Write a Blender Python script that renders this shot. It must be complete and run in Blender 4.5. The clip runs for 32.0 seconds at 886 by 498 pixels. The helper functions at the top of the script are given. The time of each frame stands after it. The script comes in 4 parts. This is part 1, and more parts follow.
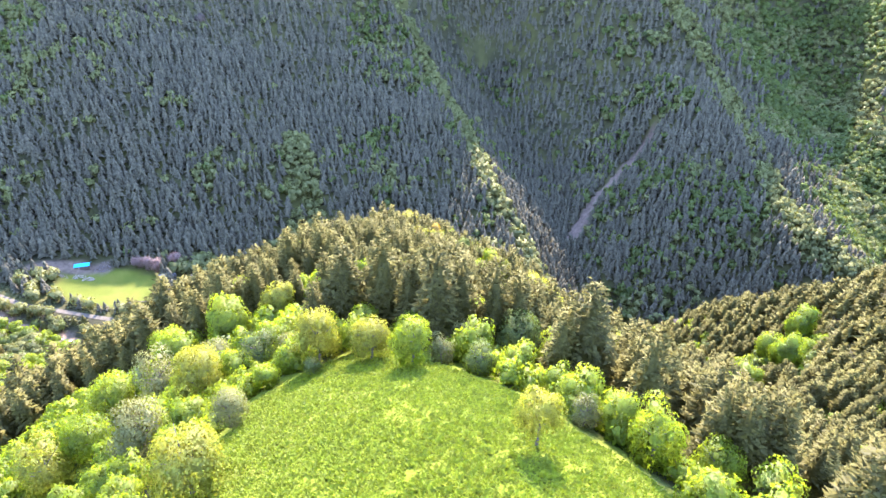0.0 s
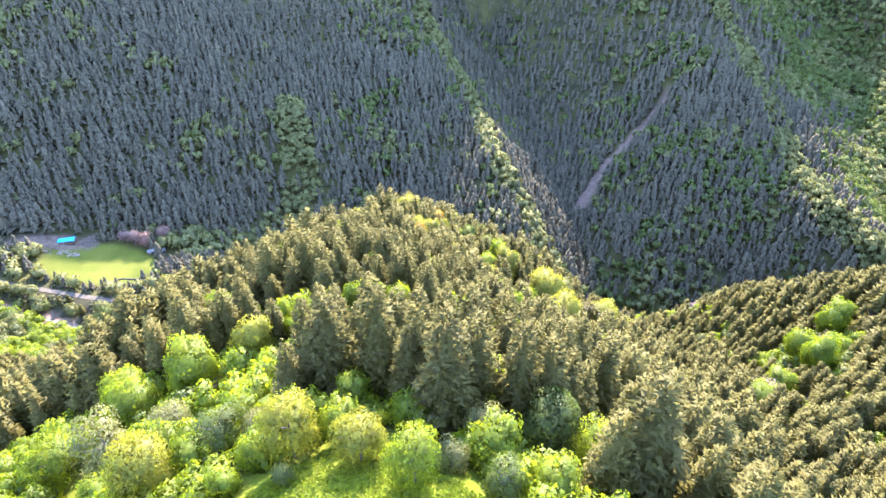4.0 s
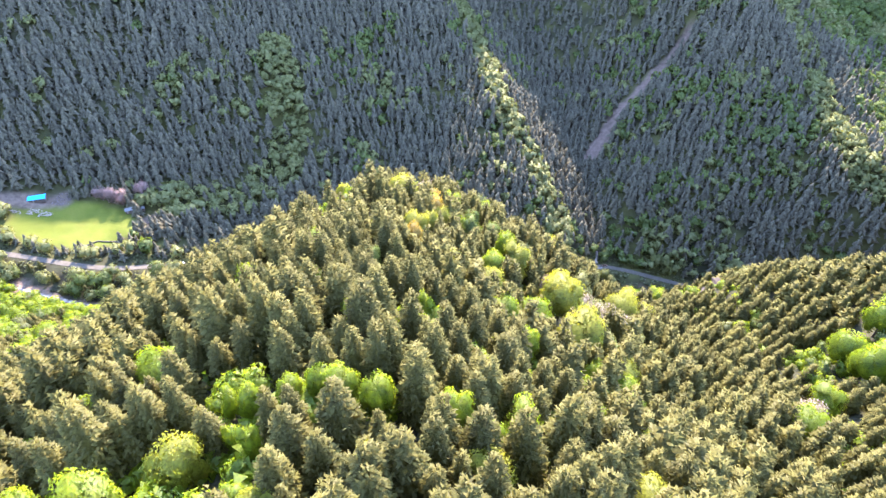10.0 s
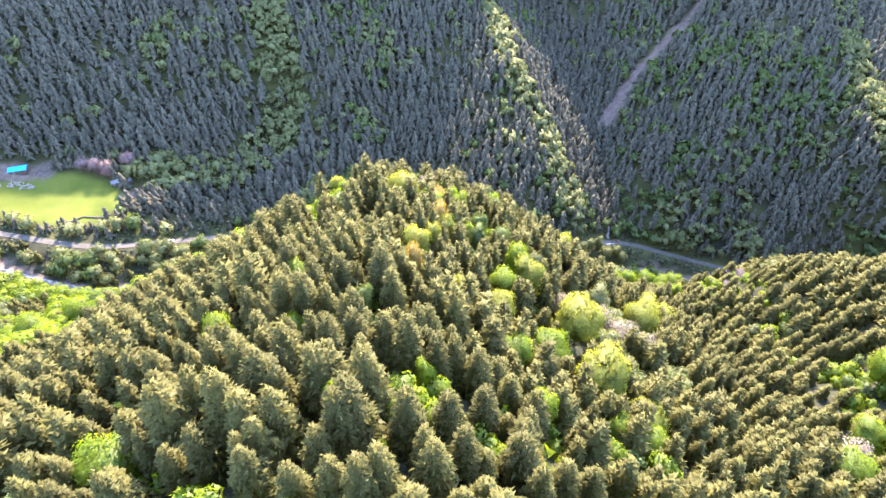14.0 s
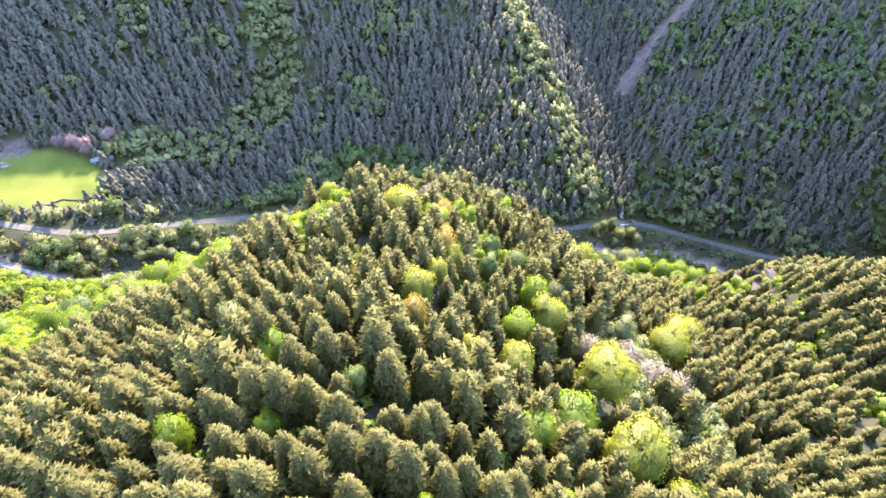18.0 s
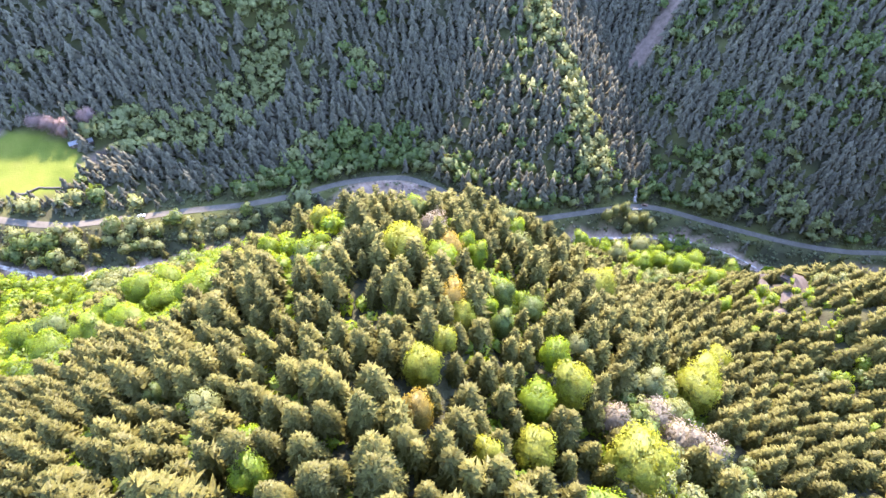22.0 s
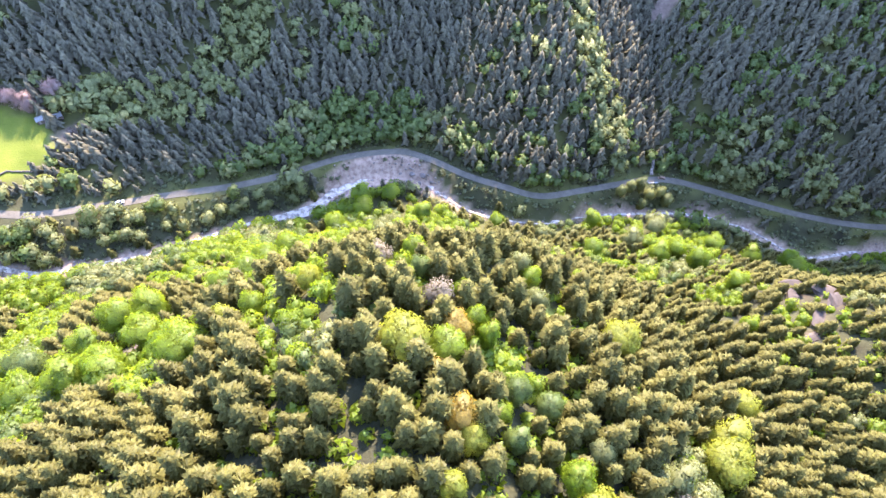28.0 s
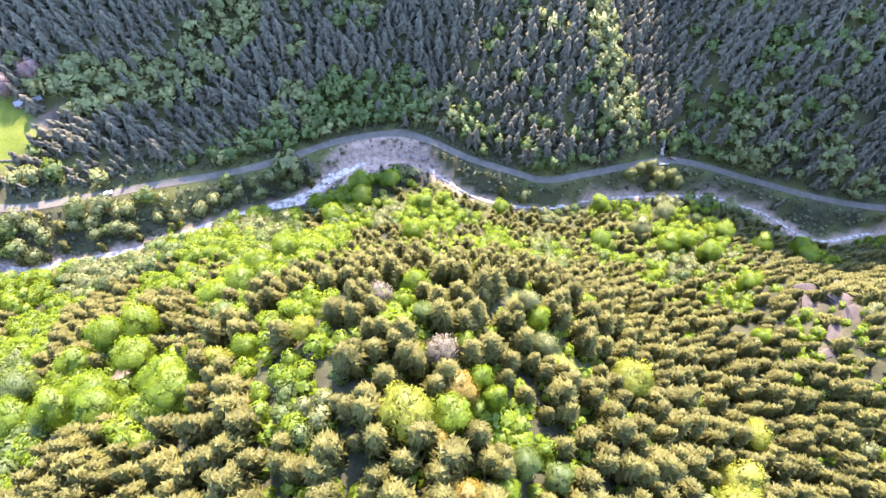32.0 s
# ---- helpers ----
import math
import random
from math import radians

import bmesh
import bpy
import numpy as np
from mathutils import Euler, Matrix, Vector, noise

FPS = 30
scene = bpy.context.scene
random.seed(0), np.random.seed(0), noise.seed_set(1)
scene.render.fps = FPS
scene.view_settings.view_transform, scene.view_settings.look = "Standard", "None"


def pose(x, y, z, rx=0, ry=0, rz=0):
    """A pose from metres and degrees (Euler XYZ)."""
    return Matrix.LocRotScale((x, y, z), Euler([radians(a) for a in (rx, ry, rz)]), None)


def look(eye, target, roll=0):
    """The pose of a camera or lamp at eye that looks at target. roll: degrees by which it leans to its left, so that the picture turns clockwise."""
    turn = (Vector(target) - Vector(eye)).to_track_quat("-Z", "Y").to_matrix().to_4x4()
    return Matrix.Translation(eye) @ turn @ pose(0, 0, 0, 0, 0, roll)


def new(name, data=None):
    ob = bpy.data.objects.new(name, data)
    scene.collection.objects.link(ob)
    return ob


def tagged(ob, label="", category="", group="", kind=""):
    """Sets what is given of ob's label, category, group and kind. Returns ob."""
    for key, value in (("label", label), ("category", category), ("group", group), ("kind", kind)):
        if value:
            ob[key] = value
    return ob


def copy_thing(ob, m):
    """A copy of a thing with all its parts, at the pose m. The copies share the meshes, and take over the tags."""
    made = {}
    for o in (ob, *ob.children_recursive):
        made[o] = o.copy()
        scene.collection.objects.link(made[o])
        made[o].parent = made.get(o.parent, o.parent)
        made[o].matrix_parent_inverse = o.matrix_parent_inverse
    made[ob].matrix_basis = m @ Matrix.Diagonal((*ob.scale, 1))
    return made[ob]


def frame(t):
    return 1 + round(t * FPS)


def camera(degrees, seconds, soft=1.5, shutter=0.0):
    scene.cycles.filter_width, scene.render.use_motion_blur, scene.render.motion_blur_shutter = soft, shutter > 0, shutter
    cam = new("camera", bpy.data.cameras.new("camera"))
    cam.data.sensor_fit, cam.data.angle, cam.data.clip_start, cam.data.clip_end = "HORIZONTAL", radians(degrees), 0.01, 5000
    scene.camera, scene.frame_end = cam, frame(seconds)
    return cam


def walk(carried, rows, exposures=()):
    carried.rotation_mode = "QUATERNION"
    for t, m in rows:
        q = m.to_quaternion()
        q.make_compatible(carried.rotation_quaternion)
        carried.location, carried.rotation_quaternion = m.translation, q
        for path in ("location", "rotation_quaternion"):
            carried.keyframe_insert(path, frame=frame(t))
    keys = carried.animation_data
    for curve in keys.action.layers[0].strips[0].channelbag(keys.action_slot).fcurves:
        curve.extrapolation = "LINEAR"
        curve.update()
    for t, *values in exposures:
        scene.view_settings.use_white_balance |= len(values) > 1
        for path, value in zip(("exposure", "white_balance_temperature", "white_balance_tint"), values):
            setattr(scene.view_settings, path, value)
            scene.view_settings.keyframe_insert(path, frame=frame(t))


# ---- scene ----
cam = camera(73.84, 32.0)
# seconds, place, tilt and heading of the flight
PATH = [
    (0.0, pose(0.00, 0.00, 340.00, 61.19, 0, -1.95)),
    (2.0, pose(-0.30, 12.56, 340.07, 59.14, 0, -1.92)),
    (4.0, pose(-0.34, 25.04, 339.94, 57.07, 0, -1.90)),
    (6.0, pose(0.08, 37.41, 339.57, 54.87, 0, -1.88)),
    (8.0, pose(0.86, 49.83, 339.43, 52.60, 0, -1.83)),
    (10.0, pose(1.79, 62.54, 339.90, 50.21, 0, -1.70)),
    (12.0, pose(2.52, 75.95, 340.36, 47.69, 0, -1.37)),
    (14.0, pose(2.75, 90.36, 340.14, 45.26, 0, -1.13)),
    (16.0, pose(2.61, 105.61, 339.26, 42.82, 0, -0.85)),
    (18.0, pose(2.32, 121.31, 338.02, 40.49, 0, -0.80)),
    (20.0, pose(1.87, 136.90, 337.07, 38.12, 0, -0.75)),
    (22.0, pose(1.30, 151.89, 336.93, 35.67, 0, -0.67)),
    (24.0, pose(0.80, 166.33, 337.31, 33.16, 0, -0.69)),
    (26.0, pose(0.57, 180.34, 337.81, 30.55, 0, -0.69)),
    (28.0, pose(0.45, 193.93, 338.41, 27.78, 0, -0.61)),
    (30.0, pose(0.26, 207.09, 339.16, 24.99, 0, -0.58)),
    (32.0, pose(0.00, 220.00, 340.00, 22.25, 0, -0.55)),
]
walk(cam, PATH, [(0.0, 4.20, 5800, 33), (32.0, 4.20, 5800, 33)])

# ---- light ----
SUN_HEIGHT, SUN_HEADING = 40.3, 8.0  # degrees above the level, and to the east of the flight's line
world = bpy.data.worlds.new("sky")
scene.world = world
world.use_nodes = True
wn = world.node_tree.nodes
sky = wn.new("ShaderNodeTexSky")
sky.sky_type, sky.sun_disc = "NISHITA", False
sky.sun_elevation, sky.sun_rotation = radians(SUN_HEIGHT), radians(SUN_HEADING)
sky.altitude, sky.air_density, sky.dust_density, sky.ozone_density = 400, 1.8, 0.5, 3.0
world.node_tree.links.new(sky.outputs[0], wn["Background"].inputs["Color"])
wn["Background"].inputs["Strength"].default_value = 0.105
sun = new("sun", bpy.data.lights.new("sun", "SUN"))
sun.data.energy, sun.data.angle, sun.data.color = 2.12, radians(0.53), (1.0, 0.88, 0.62)
_e, _h = radians(SUN_HEIGHT), radians(SUN_HEADING)
sun.matrix_world = look((0, 0, 600), (-math.sin(_h) * math.cos(_e) * 100, -math.cos(_h) * math.cos(_e) * 100, 600 - math.sin(_e) * 100))


# ---- materials ----
def shader(name):
    m = bpy.data.materials.new(name)
    m.use_nodes = True
    return m, m.node_tree.nodes, m.node_tree.links


def noise_node(n, l, scale, detail=4.0, coords=None):
    t = n.new("ShaderNodeTexNoise")
    t.inputs["Scale"].default_value, t.inputs["Detail"].default_value = scale, detail
    if coords is None:
        coords = n.new("ShaderNodeTexCoord").outputs["Object"]
    l.new(coords, t.inputs["Vector"])
    return t.outputs["Fac"]


def ramp_node(n, l, fac, stops):
    r = n.new("ShaderNodeValToRGB")
    e = r.color_ramp.elements
    while len(e) < len(stops):
        e.new(0.5)
    for k, (at, c) in enumerate(stops):
        e[k].position, e[k].color = at, (*c, 1)
    l.new(fac, r.inputs["Fac"])
    return r.outputs["Color"]


def mix_node(n, l, fac, a, b, how="MIX"):
    m = n.new("ShaderNodeMix")
    m.data_type, m.blend_type = "RGBA", how
    for sock, v in ((m.inputs["Factor"], fac), (m.inputs["A"], a), (m.inputs["B"], b)):
        if isinstance(v, (int, float)):
            sock.default_value = v
        elif isinstance(v, tuple):
            sock.default_value = (*v, 1)
        else:
            l.new(v, sock)
    return m.outputs["Result"]


def surface(name, stops, scale, fine=None, rough=0.9, bump=0.0, bump_scale=None):
    """A matt surface coloured by noise at two scales, with fine relief."""
    m, n, l = shader(name)
    b = n["Principled BSDF"]
    col = ramp_node(n, l, noise_node(n, l, scale, 6), stops)
    f = noise_node(n, l, fine or scale * 9, 5)
    col = mix_node(n, l, 0.55, col, ramp_node(n, l, f, [(0.3, (0.35, 0.35, 0.35)), (0.7, (1.0, 1.0, 1.0))]), "MULTIPLY")
    l.new(col, b.inputs["Base Color"])
    b.inputs["Roughness"].default_value = rough
    b.inputs["Specular IOR Level"].default_value = 0.2
    if bump:
        h = n.new("ShaderNodeBump")
        h.inputs["Strength"].default_value, h.inputs["Distance"].default_value = 1.0, bump
        l.new(noise_node(n, l, bump_scale or scale * 6, 6), h.inputs["Height"])
        l.new(h.outputs[0], b.inputs["Normal"])
    return m


def foliage(name, dark, light, through_light, share=0.45, gloss=0.05, grain=1.6, depth=0.35):
    """Leaves: they scatter light, and let part of it through."""
    m, n, l = shader(name)
    for k in list(n):
        if k.type == "BSDF_PRINCIPLED":
            n.remove(k)
    a = n.new("ShaderNodeAttribute")
    a.attribute_name = "tint"
    w = n.new("ShaderNodeMath")
    l.new(a.outputs["Fac"], w.inputs[0])
    l.new(n.new("ShaderNodeObjectInfo").outputs["Random"], w.inputs[1])
    wr = n.new("ShaderNodeMath")
    wr.operation = "FRACT"
    l.new(w.outputs[0], wr.inputs[0])
    fac = wr.outputs[0]
    g = n.new("ShaderNodeNewGeometry")
    isl = g.outputs["Random Per Island"]
    v = n.new("ShaderNodeMath")
    v.operation = "MULTIPLY_ADD"
    l.new(isl, v.inputs[0])
    v.inputs[1].default_value = 0.45
    s = n.new("ShaderNodeMath")
    s.operation = "MULTIPLY"
    l.new(fac, s.inputs[0])
    s.inputs[1].default_value = 0.55
    l.new(s.outputs[0], v.inputs[2])
    col = mix_node(n, l, v.outputs[0], dark, light)
    fine = noise_node(n, l, grain, 3, g.outputs["Position"])
    col = mix_node(n, l, 1.0, col, ramp_node(n, l, fine, [(0.36, (1 - depth,) * 3), (0.62, (1 + depth * 0.45,) * 3)]), "MULTIPLY")
    d = n.new("ShaderNodeBsdfDiffuse")
    t = n.new("ShaderNodeBsdfTranslucent")
    l.new(col, d.inputs["Color"])
    l.new(mix_node(n, l, 1.0, col, through_light, "MULTIPLY"), t.inputs["Color"])
    mx = n.new("ShaderNodeMixShader")
    mx.inputs[0].default_value = share
    l.new(d.outputs[0], mx.inputs[1])
    l.new(t.outputs[0], mx.inputs[2])
    gl = n.new("ShaderNodeBsdfGlossy")
    gl.inputs["Roughness"].default_value = 0.55
    gl.inputs["Color"].default_value = (0.9, 0.95, 0.85, 1)
    m2 = n.new("ShaderNodeMixShader")
    m2.inputs[0].default_value = gloss
    l.new(mx.outputs[0], m2.inputs[1])
    l.new(gl.outputs[0], m2.inputs[2])
    l.new(m2.outputs[0], n["Material Output"].inputs["Surface"])
    return m


NEEDLES = foliage("spruce_needles", (0.053, 0.049, 0.011), (0.110, 0.101, 0.023), (1.3, 1.25, 0.70), 0.22, 0.010, 2.2, 0.30)
# Far needles: NEEDLES greyed towards blue, so haze is painted into the colour.
HAZY_NEEDLES = foliage("hazy_spruce_needles", (0.066, 0.060, 0.040), (0.110, 0.101, 0.064), (1.1, 1.1, 1.0), 0.10, 0.010, 0.9, 0.30)
LEAVES = {
    "fresh": foliage("fresh_leaves", (0.106, 0.158, 0.005), (0.158, 0.206, 0.008), (1.9, 1.85, 0.8), 0.58, 0.015),
    "gold": foliage("gold_leaves", (0.165, 0.182, 0.015), (0.222, 0.230, 0.023), (1.6, 1.55, 0.9), 0.56, 0.015),
    "rust": foliage("rust_leaves", (0.165, 0.125, 0.018), (0.225, 0.170, 0.027), (1.7, 1.5, 0.8), 0.55, 0.015),
    "green": foliage("green_leaves", (0.062, 0.088, 0.020), (0.105, 0.135, 0.030), (1.5, 1.55, 0.8), 0.45, 0.015),
    "pale": foliage("pale_leaves", (0.110, 0.120, 0.040), (0.165, 0.172, 0.056), (1.3, 1.3, 0.9), 0.4, 0.015),
    "scrub": foliage("scrub_leaves", (0.075, 0.085, 0.042), (0.15, 0.155, 0.075), (1.2, 1.2, 0.8), 0.5, 0.01),
    "bare": foliage("bare_twigs", (0.15, 0.125, 0.085), (0.25, 0.205, 0.14), (1.0, 1.0, 1.0), 0.3, 0.01),
    "pink": foliage("pink_blossom", (0.23, 0.165, 0.145), (0.34, 0.255, 0.225), (1.2, 1.0, 1.0), 0.5, 0.01),
}
BARK = surface("bark", [(0.3, (0.09, 0.07, 0.055)), (0.7, (0.20, 0.17, 0.14))], 2.0, 14.0, 0.95, 0.02)
# ---- the lie of the land: crest, flank and valley lines, metres ----
RIVER = [(-520, 480, 150), (-400, 405, 128), (-300, 345, 110), (-275, 332, 105), (-198, 315, 92), (-171, 319, 87), (-144, 328, 82), (-123, 338, 78), (-99, 350, 74),
         (-70, 361, 69), (-56, 376, 66), (-36, 388, 63), (-12, 390, 58), (0, 380, 56), (22, 368, 52), (56, 365, 46),
         (87, 373, 40), (122, 378, 34), (158, 380, 28), (193, 373, 21), (226, 357, 15), (276, 366, 6), (330, 365, -3), (450, 340, -22), (620, 330, -45)]
ROAD = [(-520, 505, 155), (-400, 425, 133), (-330, 372, 119), (-287, 351, 111), (-248, 345, 105), (-201, 341, 98), (-168, 349, 92), (-140, 358, 87), (-107, 368, 81),
        (-81, 378, 77), (-54, 392, 72), (-24, 400, 67), (-6, 397, 64), (16, 388, 60), (37, 382, 57), (58, 378, 53),
        (83, 384, 49), (107, 391, 45), (129, 397, 41), (150, 397, 37), (185, 389, 31), (228, 380, 24), (271, 377, 16), (330, 378, 7), (450, 362, -12), (620, 352, -35)]
CREST_NEAR = [(0, -400, 430), (0, -200, 345), (0, -80, 316), (0, 0, 304), (-3, 30, 299), (-5, 46, 295), (-8, 70, 284), (-10, 98, 271),
              (-8, 130, 256), (-5, 160, 244), (-3, 185, 233), (-2, 212, 224), (-12, 238, 217), (-20, 254, 209),
              (-12, 272, 182), (-8, 300, 140), (-6, 330, 100), (-8, 362, 69)]
FLANK_WEST = [(-60, -100, 290), (-48, 20, 278), (-56, 70, 262), (-70, 133, 241), (-75, 200, 208), (-84, 248, 163), (-100, 290, 118), (-112, 325, 86)]
FLANK_WEST_LOW = [(-200, -100, 215), (-170, 20, 208), (-165, 100, 198), (-150, 190, 172), (-138, 256, 135), (-160, 295, 97)]
FLANK_EAST = [(50, -100, 290), (42, 30, 283), (46, 106, 243), (52, 144, 213), (64, 180, 192), (68, 214, 175), (78, 250, 150), (85, 290, 108), (90, 340, 60)]
SHOULDER_EAST = [(26, 170, 218), (28, 197, 210), (38, 222, 198), (38, 270, 171), (20, 272, 180)]
GULLY_EAST = [(110, -50, 255), (100, 60, 232), (98, 133, 204), (96, 176, 179), (97, 210, 162), (104, 264, 127), (114, 300, 90), (122, 345, 48)]
CREST_EAST = [(420, 150, 300), (300, 210, 225), (224, 236, 187), (172, 250, 160), (148, 250, 156), (146, 280, 128), (150, 310, 84), (156, 345, 44)]
FLANK_EAST_LOW = [(230, 60, 265), (180, 140, 225), (150, 205, 170), (128, 240, 148)]
FLANK_EAST_FAR = [(330, 300, 110), (240, 300, 90), (205, 322, 52), (260, 335, 30)]
MEADOW_EAST = [(13, 15, 301.5), (13, 36, 298), (9, 50, 293)]
MEADOW_LOW = [(-300, 395, 116), (-262, 398, 107), (-228, 385, 98), (-228, 402, 102), (-196, 398, 99)]
# Added ridge at y 1000 to 1200, heights set to shade these slopes.
SLOPE_FAR_WEST = [(-330, 430, 140), (-335, 490, 190), (-350, 560, 236), (-370, 640, 285), (-400, 760, 345), (-420, 860, 420), (-380, 1000, 700), (-380, 1200, 800)]
SLOPE_WEST = [(-210, 425, 112), (-185, 450, 124), (-180, 500, 165), (-200, 580, 210), (-225, 640, 235), (-250, 760, 290), (-260, 860, 350), (-220, 1000, 655), (-220, 1200, 760)]
SLOPE_MID = [(-90, 408, 79), (-90, 440, 92), (-99, 468, 110), (-113, 506, 148), (-95, 570, 170), (-56, 640, 186), (-70, 760, 240), (-90, 860, 300), (-70, 1000, 625), (-70, 1200, 730)]
SLOPE_LOW = [(-26, 420, 70), (-42, 463, 92), (9, 445, 82), (-5, 508, 128), (40, 507, 119)]
CREST_MID = [(106, 403, 56), (92, 436, 80), (80, 468, 97), (64, 500, 120), (48, 560, 150), (32, 640, 172), (-5, 760, 211), (-33, 850, 245), (50, 1000, 630), (50, 1200, 710)]
GULLY_MID = [(130, 412, 46), (129, 445, 60), (136, 500, 70), (126, 545, 74), (112, 600, 92), (100, 700, 118), (80, 850, 165)]
SLIDE = [(141, 502, 74), (170, 535, 97), (205, 565, 120), (237, 590, 138)]
# The added ridge is lower here, a gap for sun on CREST_MID.
FACE_RIGHT = [(164, 446, 79), (198, 416, 60), (226, 455, 98), (237, 510, 130), (245, 679, 194), (190, 760, 205), (150, 860, 250), (165, 1000, 500), (165, 1200, 560)]
CREST_RIGHT = [(384, 388, 50), (357, 402, 80), (322, 460, 108), (310, 540, 148), (312, 640, 191), (304, 720, 238), (292, 860, 310), (285, 1000, 640), (285, 1200, 720)]
GULLY_RIGHT = [(425, 385, 15), (445, 450, 42), (455, 520, 82), (470, 600, 126), (490, 700, 160), (500, 850, 220)]
SLOPE_RIGHT = [(560, 440, 100), (540, 560, 152), (530, 700, 200), (600, 850, 290)]
RIM = [(-1500, 500, 500), (-1400, -300, 420), (-900, 150, 330), (-700, -400, 400), (700, -400, 430), (1000, 100, 420), (1500, 600, 450), (900, 1100, 470),
       (0, 1500, 800), (-900, 1400, 820), (1500, 1800, 600), (-1600, 1900, 650), (0, -1500, 500), (800, 300, 60), (1400, 250, 20)]


def along(line, step):
    """Points along a line of the land, about step metres apart."""
    out = []
    for a, b in zip(line[:-1], line[1:]):
        a, b = np.array(a, float), np.array(b, float)
        n = max(1, int(np.ceil(np.linalg.norm(b[:2] - a[:2]) / step)))
        out += [a + (b - a) * i / n for i in range(n)]
    out.append(np.array(line[-1], float))
    return np.array(out)


LAND_LINES = [RIVER, ROAD, CREST_NEAR, FLANK_WEST, FLANK_WEST_LOW, FLANK_EAST, SHOULDER_EAST, GULLY_EAST, CREST_EAST, FLANK_EAST_LOW, FLANK_EAST_FAR,
              MEADOW_EAST, MEADOW_LOW, SLOPE_FAR_WEST, SLOPE_WEST, SLOPE_MID, SLOPE_LOW, CREST_MID, GULLY_MID, SLIDE, FACE_RIGHT, CREST_RIGHT, GULLY_RIGHT, SLOPE_RIGHT]
KNOTS = np.concatenate([along(l, 28) for l in LAND_LINES] + [np.array(RIM, float)])
_r = np.hypot(KNOTS[:, None, 0] - KNOTS[None, :, 0], KNOTS[:, None, 1] - KNOTS[None, :, 1])
_n = len(KNOTS)
_a = np.zeros((_n + 3, _n + 3))
_a[:_n, :_n] = -np.sqrt(_r ** 2 + 8 ** 2) + np.eye(_n) * 2.0
_a[:_n, _n:] = np.c_[np.ones(_n), KNOTS[:, :2] / 500]
_a[_n:, :_n] = _a[:_n, _n:].T
WEIGHTS = np.linalg.solve(_a, np.r_[KNOTS[:, 2], 0, 0, 0])


def hashed(i, j, seed):
    v = np.sin(i * 127.1 + j * 311.7 + seed * 74.7) * 43758.5453
    return v - np.floor(v)


def value_noise(x, y, seed):
    """Smooth noise of unit cells, 0 to 1, on arrays."""
    i, j = np.floor(x), np.floor(y)
    u, v = x - i, y - j
    u, v = u * u * (3 - 2 * u), v * v * (3 - 2 * v)
    return (hashed(i, j, seed) * (1 - u) + hashed(i + 1, j, seed) * u) * (1 - v) + (hashed(i, j + 1, seed) * (1 - u) + hashed(i + 1, j + 1, seed) * u) * v


def off_line(x, y, line):
    """Distance from a line in plan, and the height of the line there."""
    best, high = np.full(x.shape, 1e9), np.zeros(x.shape)
    for a, b in zip(line[:-1], line[1:]):
        dx, dy = b[0] - a[0], b[1] - a[1]
        s = np.clip(((x - a[0]) * dx + (y - a[1]) * dy) / (dx * dx + dy * dy), 0, 1)
        d = np.hypot(x - a[0] - s * dx, y - a[1] - s * dy)
        high = np.where(d < best, a[2] + s * (b[2] - a[2]), high)
        best = np.minimum(best, d)
    return best, high


def smooth(a, b, v):
    s = np.clip((v - a) / (b - a), 0, 1)
    return s * s * (3 - 2 * s)


def curved(line, step=4):
    """The line through the points of a road or river, rounded at its bends."""
    p = np.array(line, float)
    q = np.concatenate([[2 * p[0] - p[1]], p, [2 * p[-1] - p[-2]]])
    out = []
    for k in range(1, len(q) - 2):
        n = max(1, int(np.linalg.norm(q[k + 1] - q[k]) / step))
        for i in range(n):
            s = i / n
            out.append(0.5 * (2 * q[k] + (q[k + 1] - q[k - 1]) * s + (2 * q[k - 1] - 5 * q[k] + 4 * q[k + 1] - q[k + 2]) * s * s
                              + (3 * q[k] - q[k - 1] - 3 * q[k + 1] + q[k + 2]) * s ** 3))
    out.append(p[-1])
    return [tuple(v) for v in out]


ROAD_LINE, RIVER_LINE = curved(ROAD), curved(RIVER)


def land(x, y):
    """The height of the ground."""
    x, y = np.asarray(x, float), np.asarray(y, float)
    z = WEIGHTS[_n] + WEIGHTS[_n + 1] * x / 500 + WEIGHTS[_n + 2] * y / 500
    for (kx, ky, _), w in zip(KNOTS, WEIGHTS):
        z = z - w * np.sqrt((x - kx) ** 2 + (y - ky) ** 2 + 64)
    bowl, _ = off_line(x, y, [CREST_NEAR[k] for k in range(3, 7)])
    rough = smooth(20, 70, bowl) * smooth(4, 40, off_line(x, y, ROAD)[0])
    z = z + rough * (9 * (value_noise(x / 55, y / 55, 1) - 0.5) + 5 * (value_noise(x / 23, y / 23, 2) - 0.5) + 2 * (value_noise(x / 9, y / 9, 3) - 0.5))
    z = z + 0.5 * (value_noise(x / 6, y / 6, 4) - 0.5)
    dr, hr = off_line(x, y, ROAD_LINE)
    dv, hv = off_line(x, y, RIVER_LINE)
    z = np.where(dv < 12, hv - 2.0 + (z - hv + 2.0) * smooth(4.0, 12, dv) + 0.8 * (value_noise(x / 2.2, y / 2.2, 5) - 0.5) * (dv < 9), z)
    z = np.where(dr < 12, hr - 0.15 + (z - hr + 0.15) * smooth(3.2, 12, dr), z)
    return z
GROUND_LOOK, _gn, _gl = shader("hillside_ground")


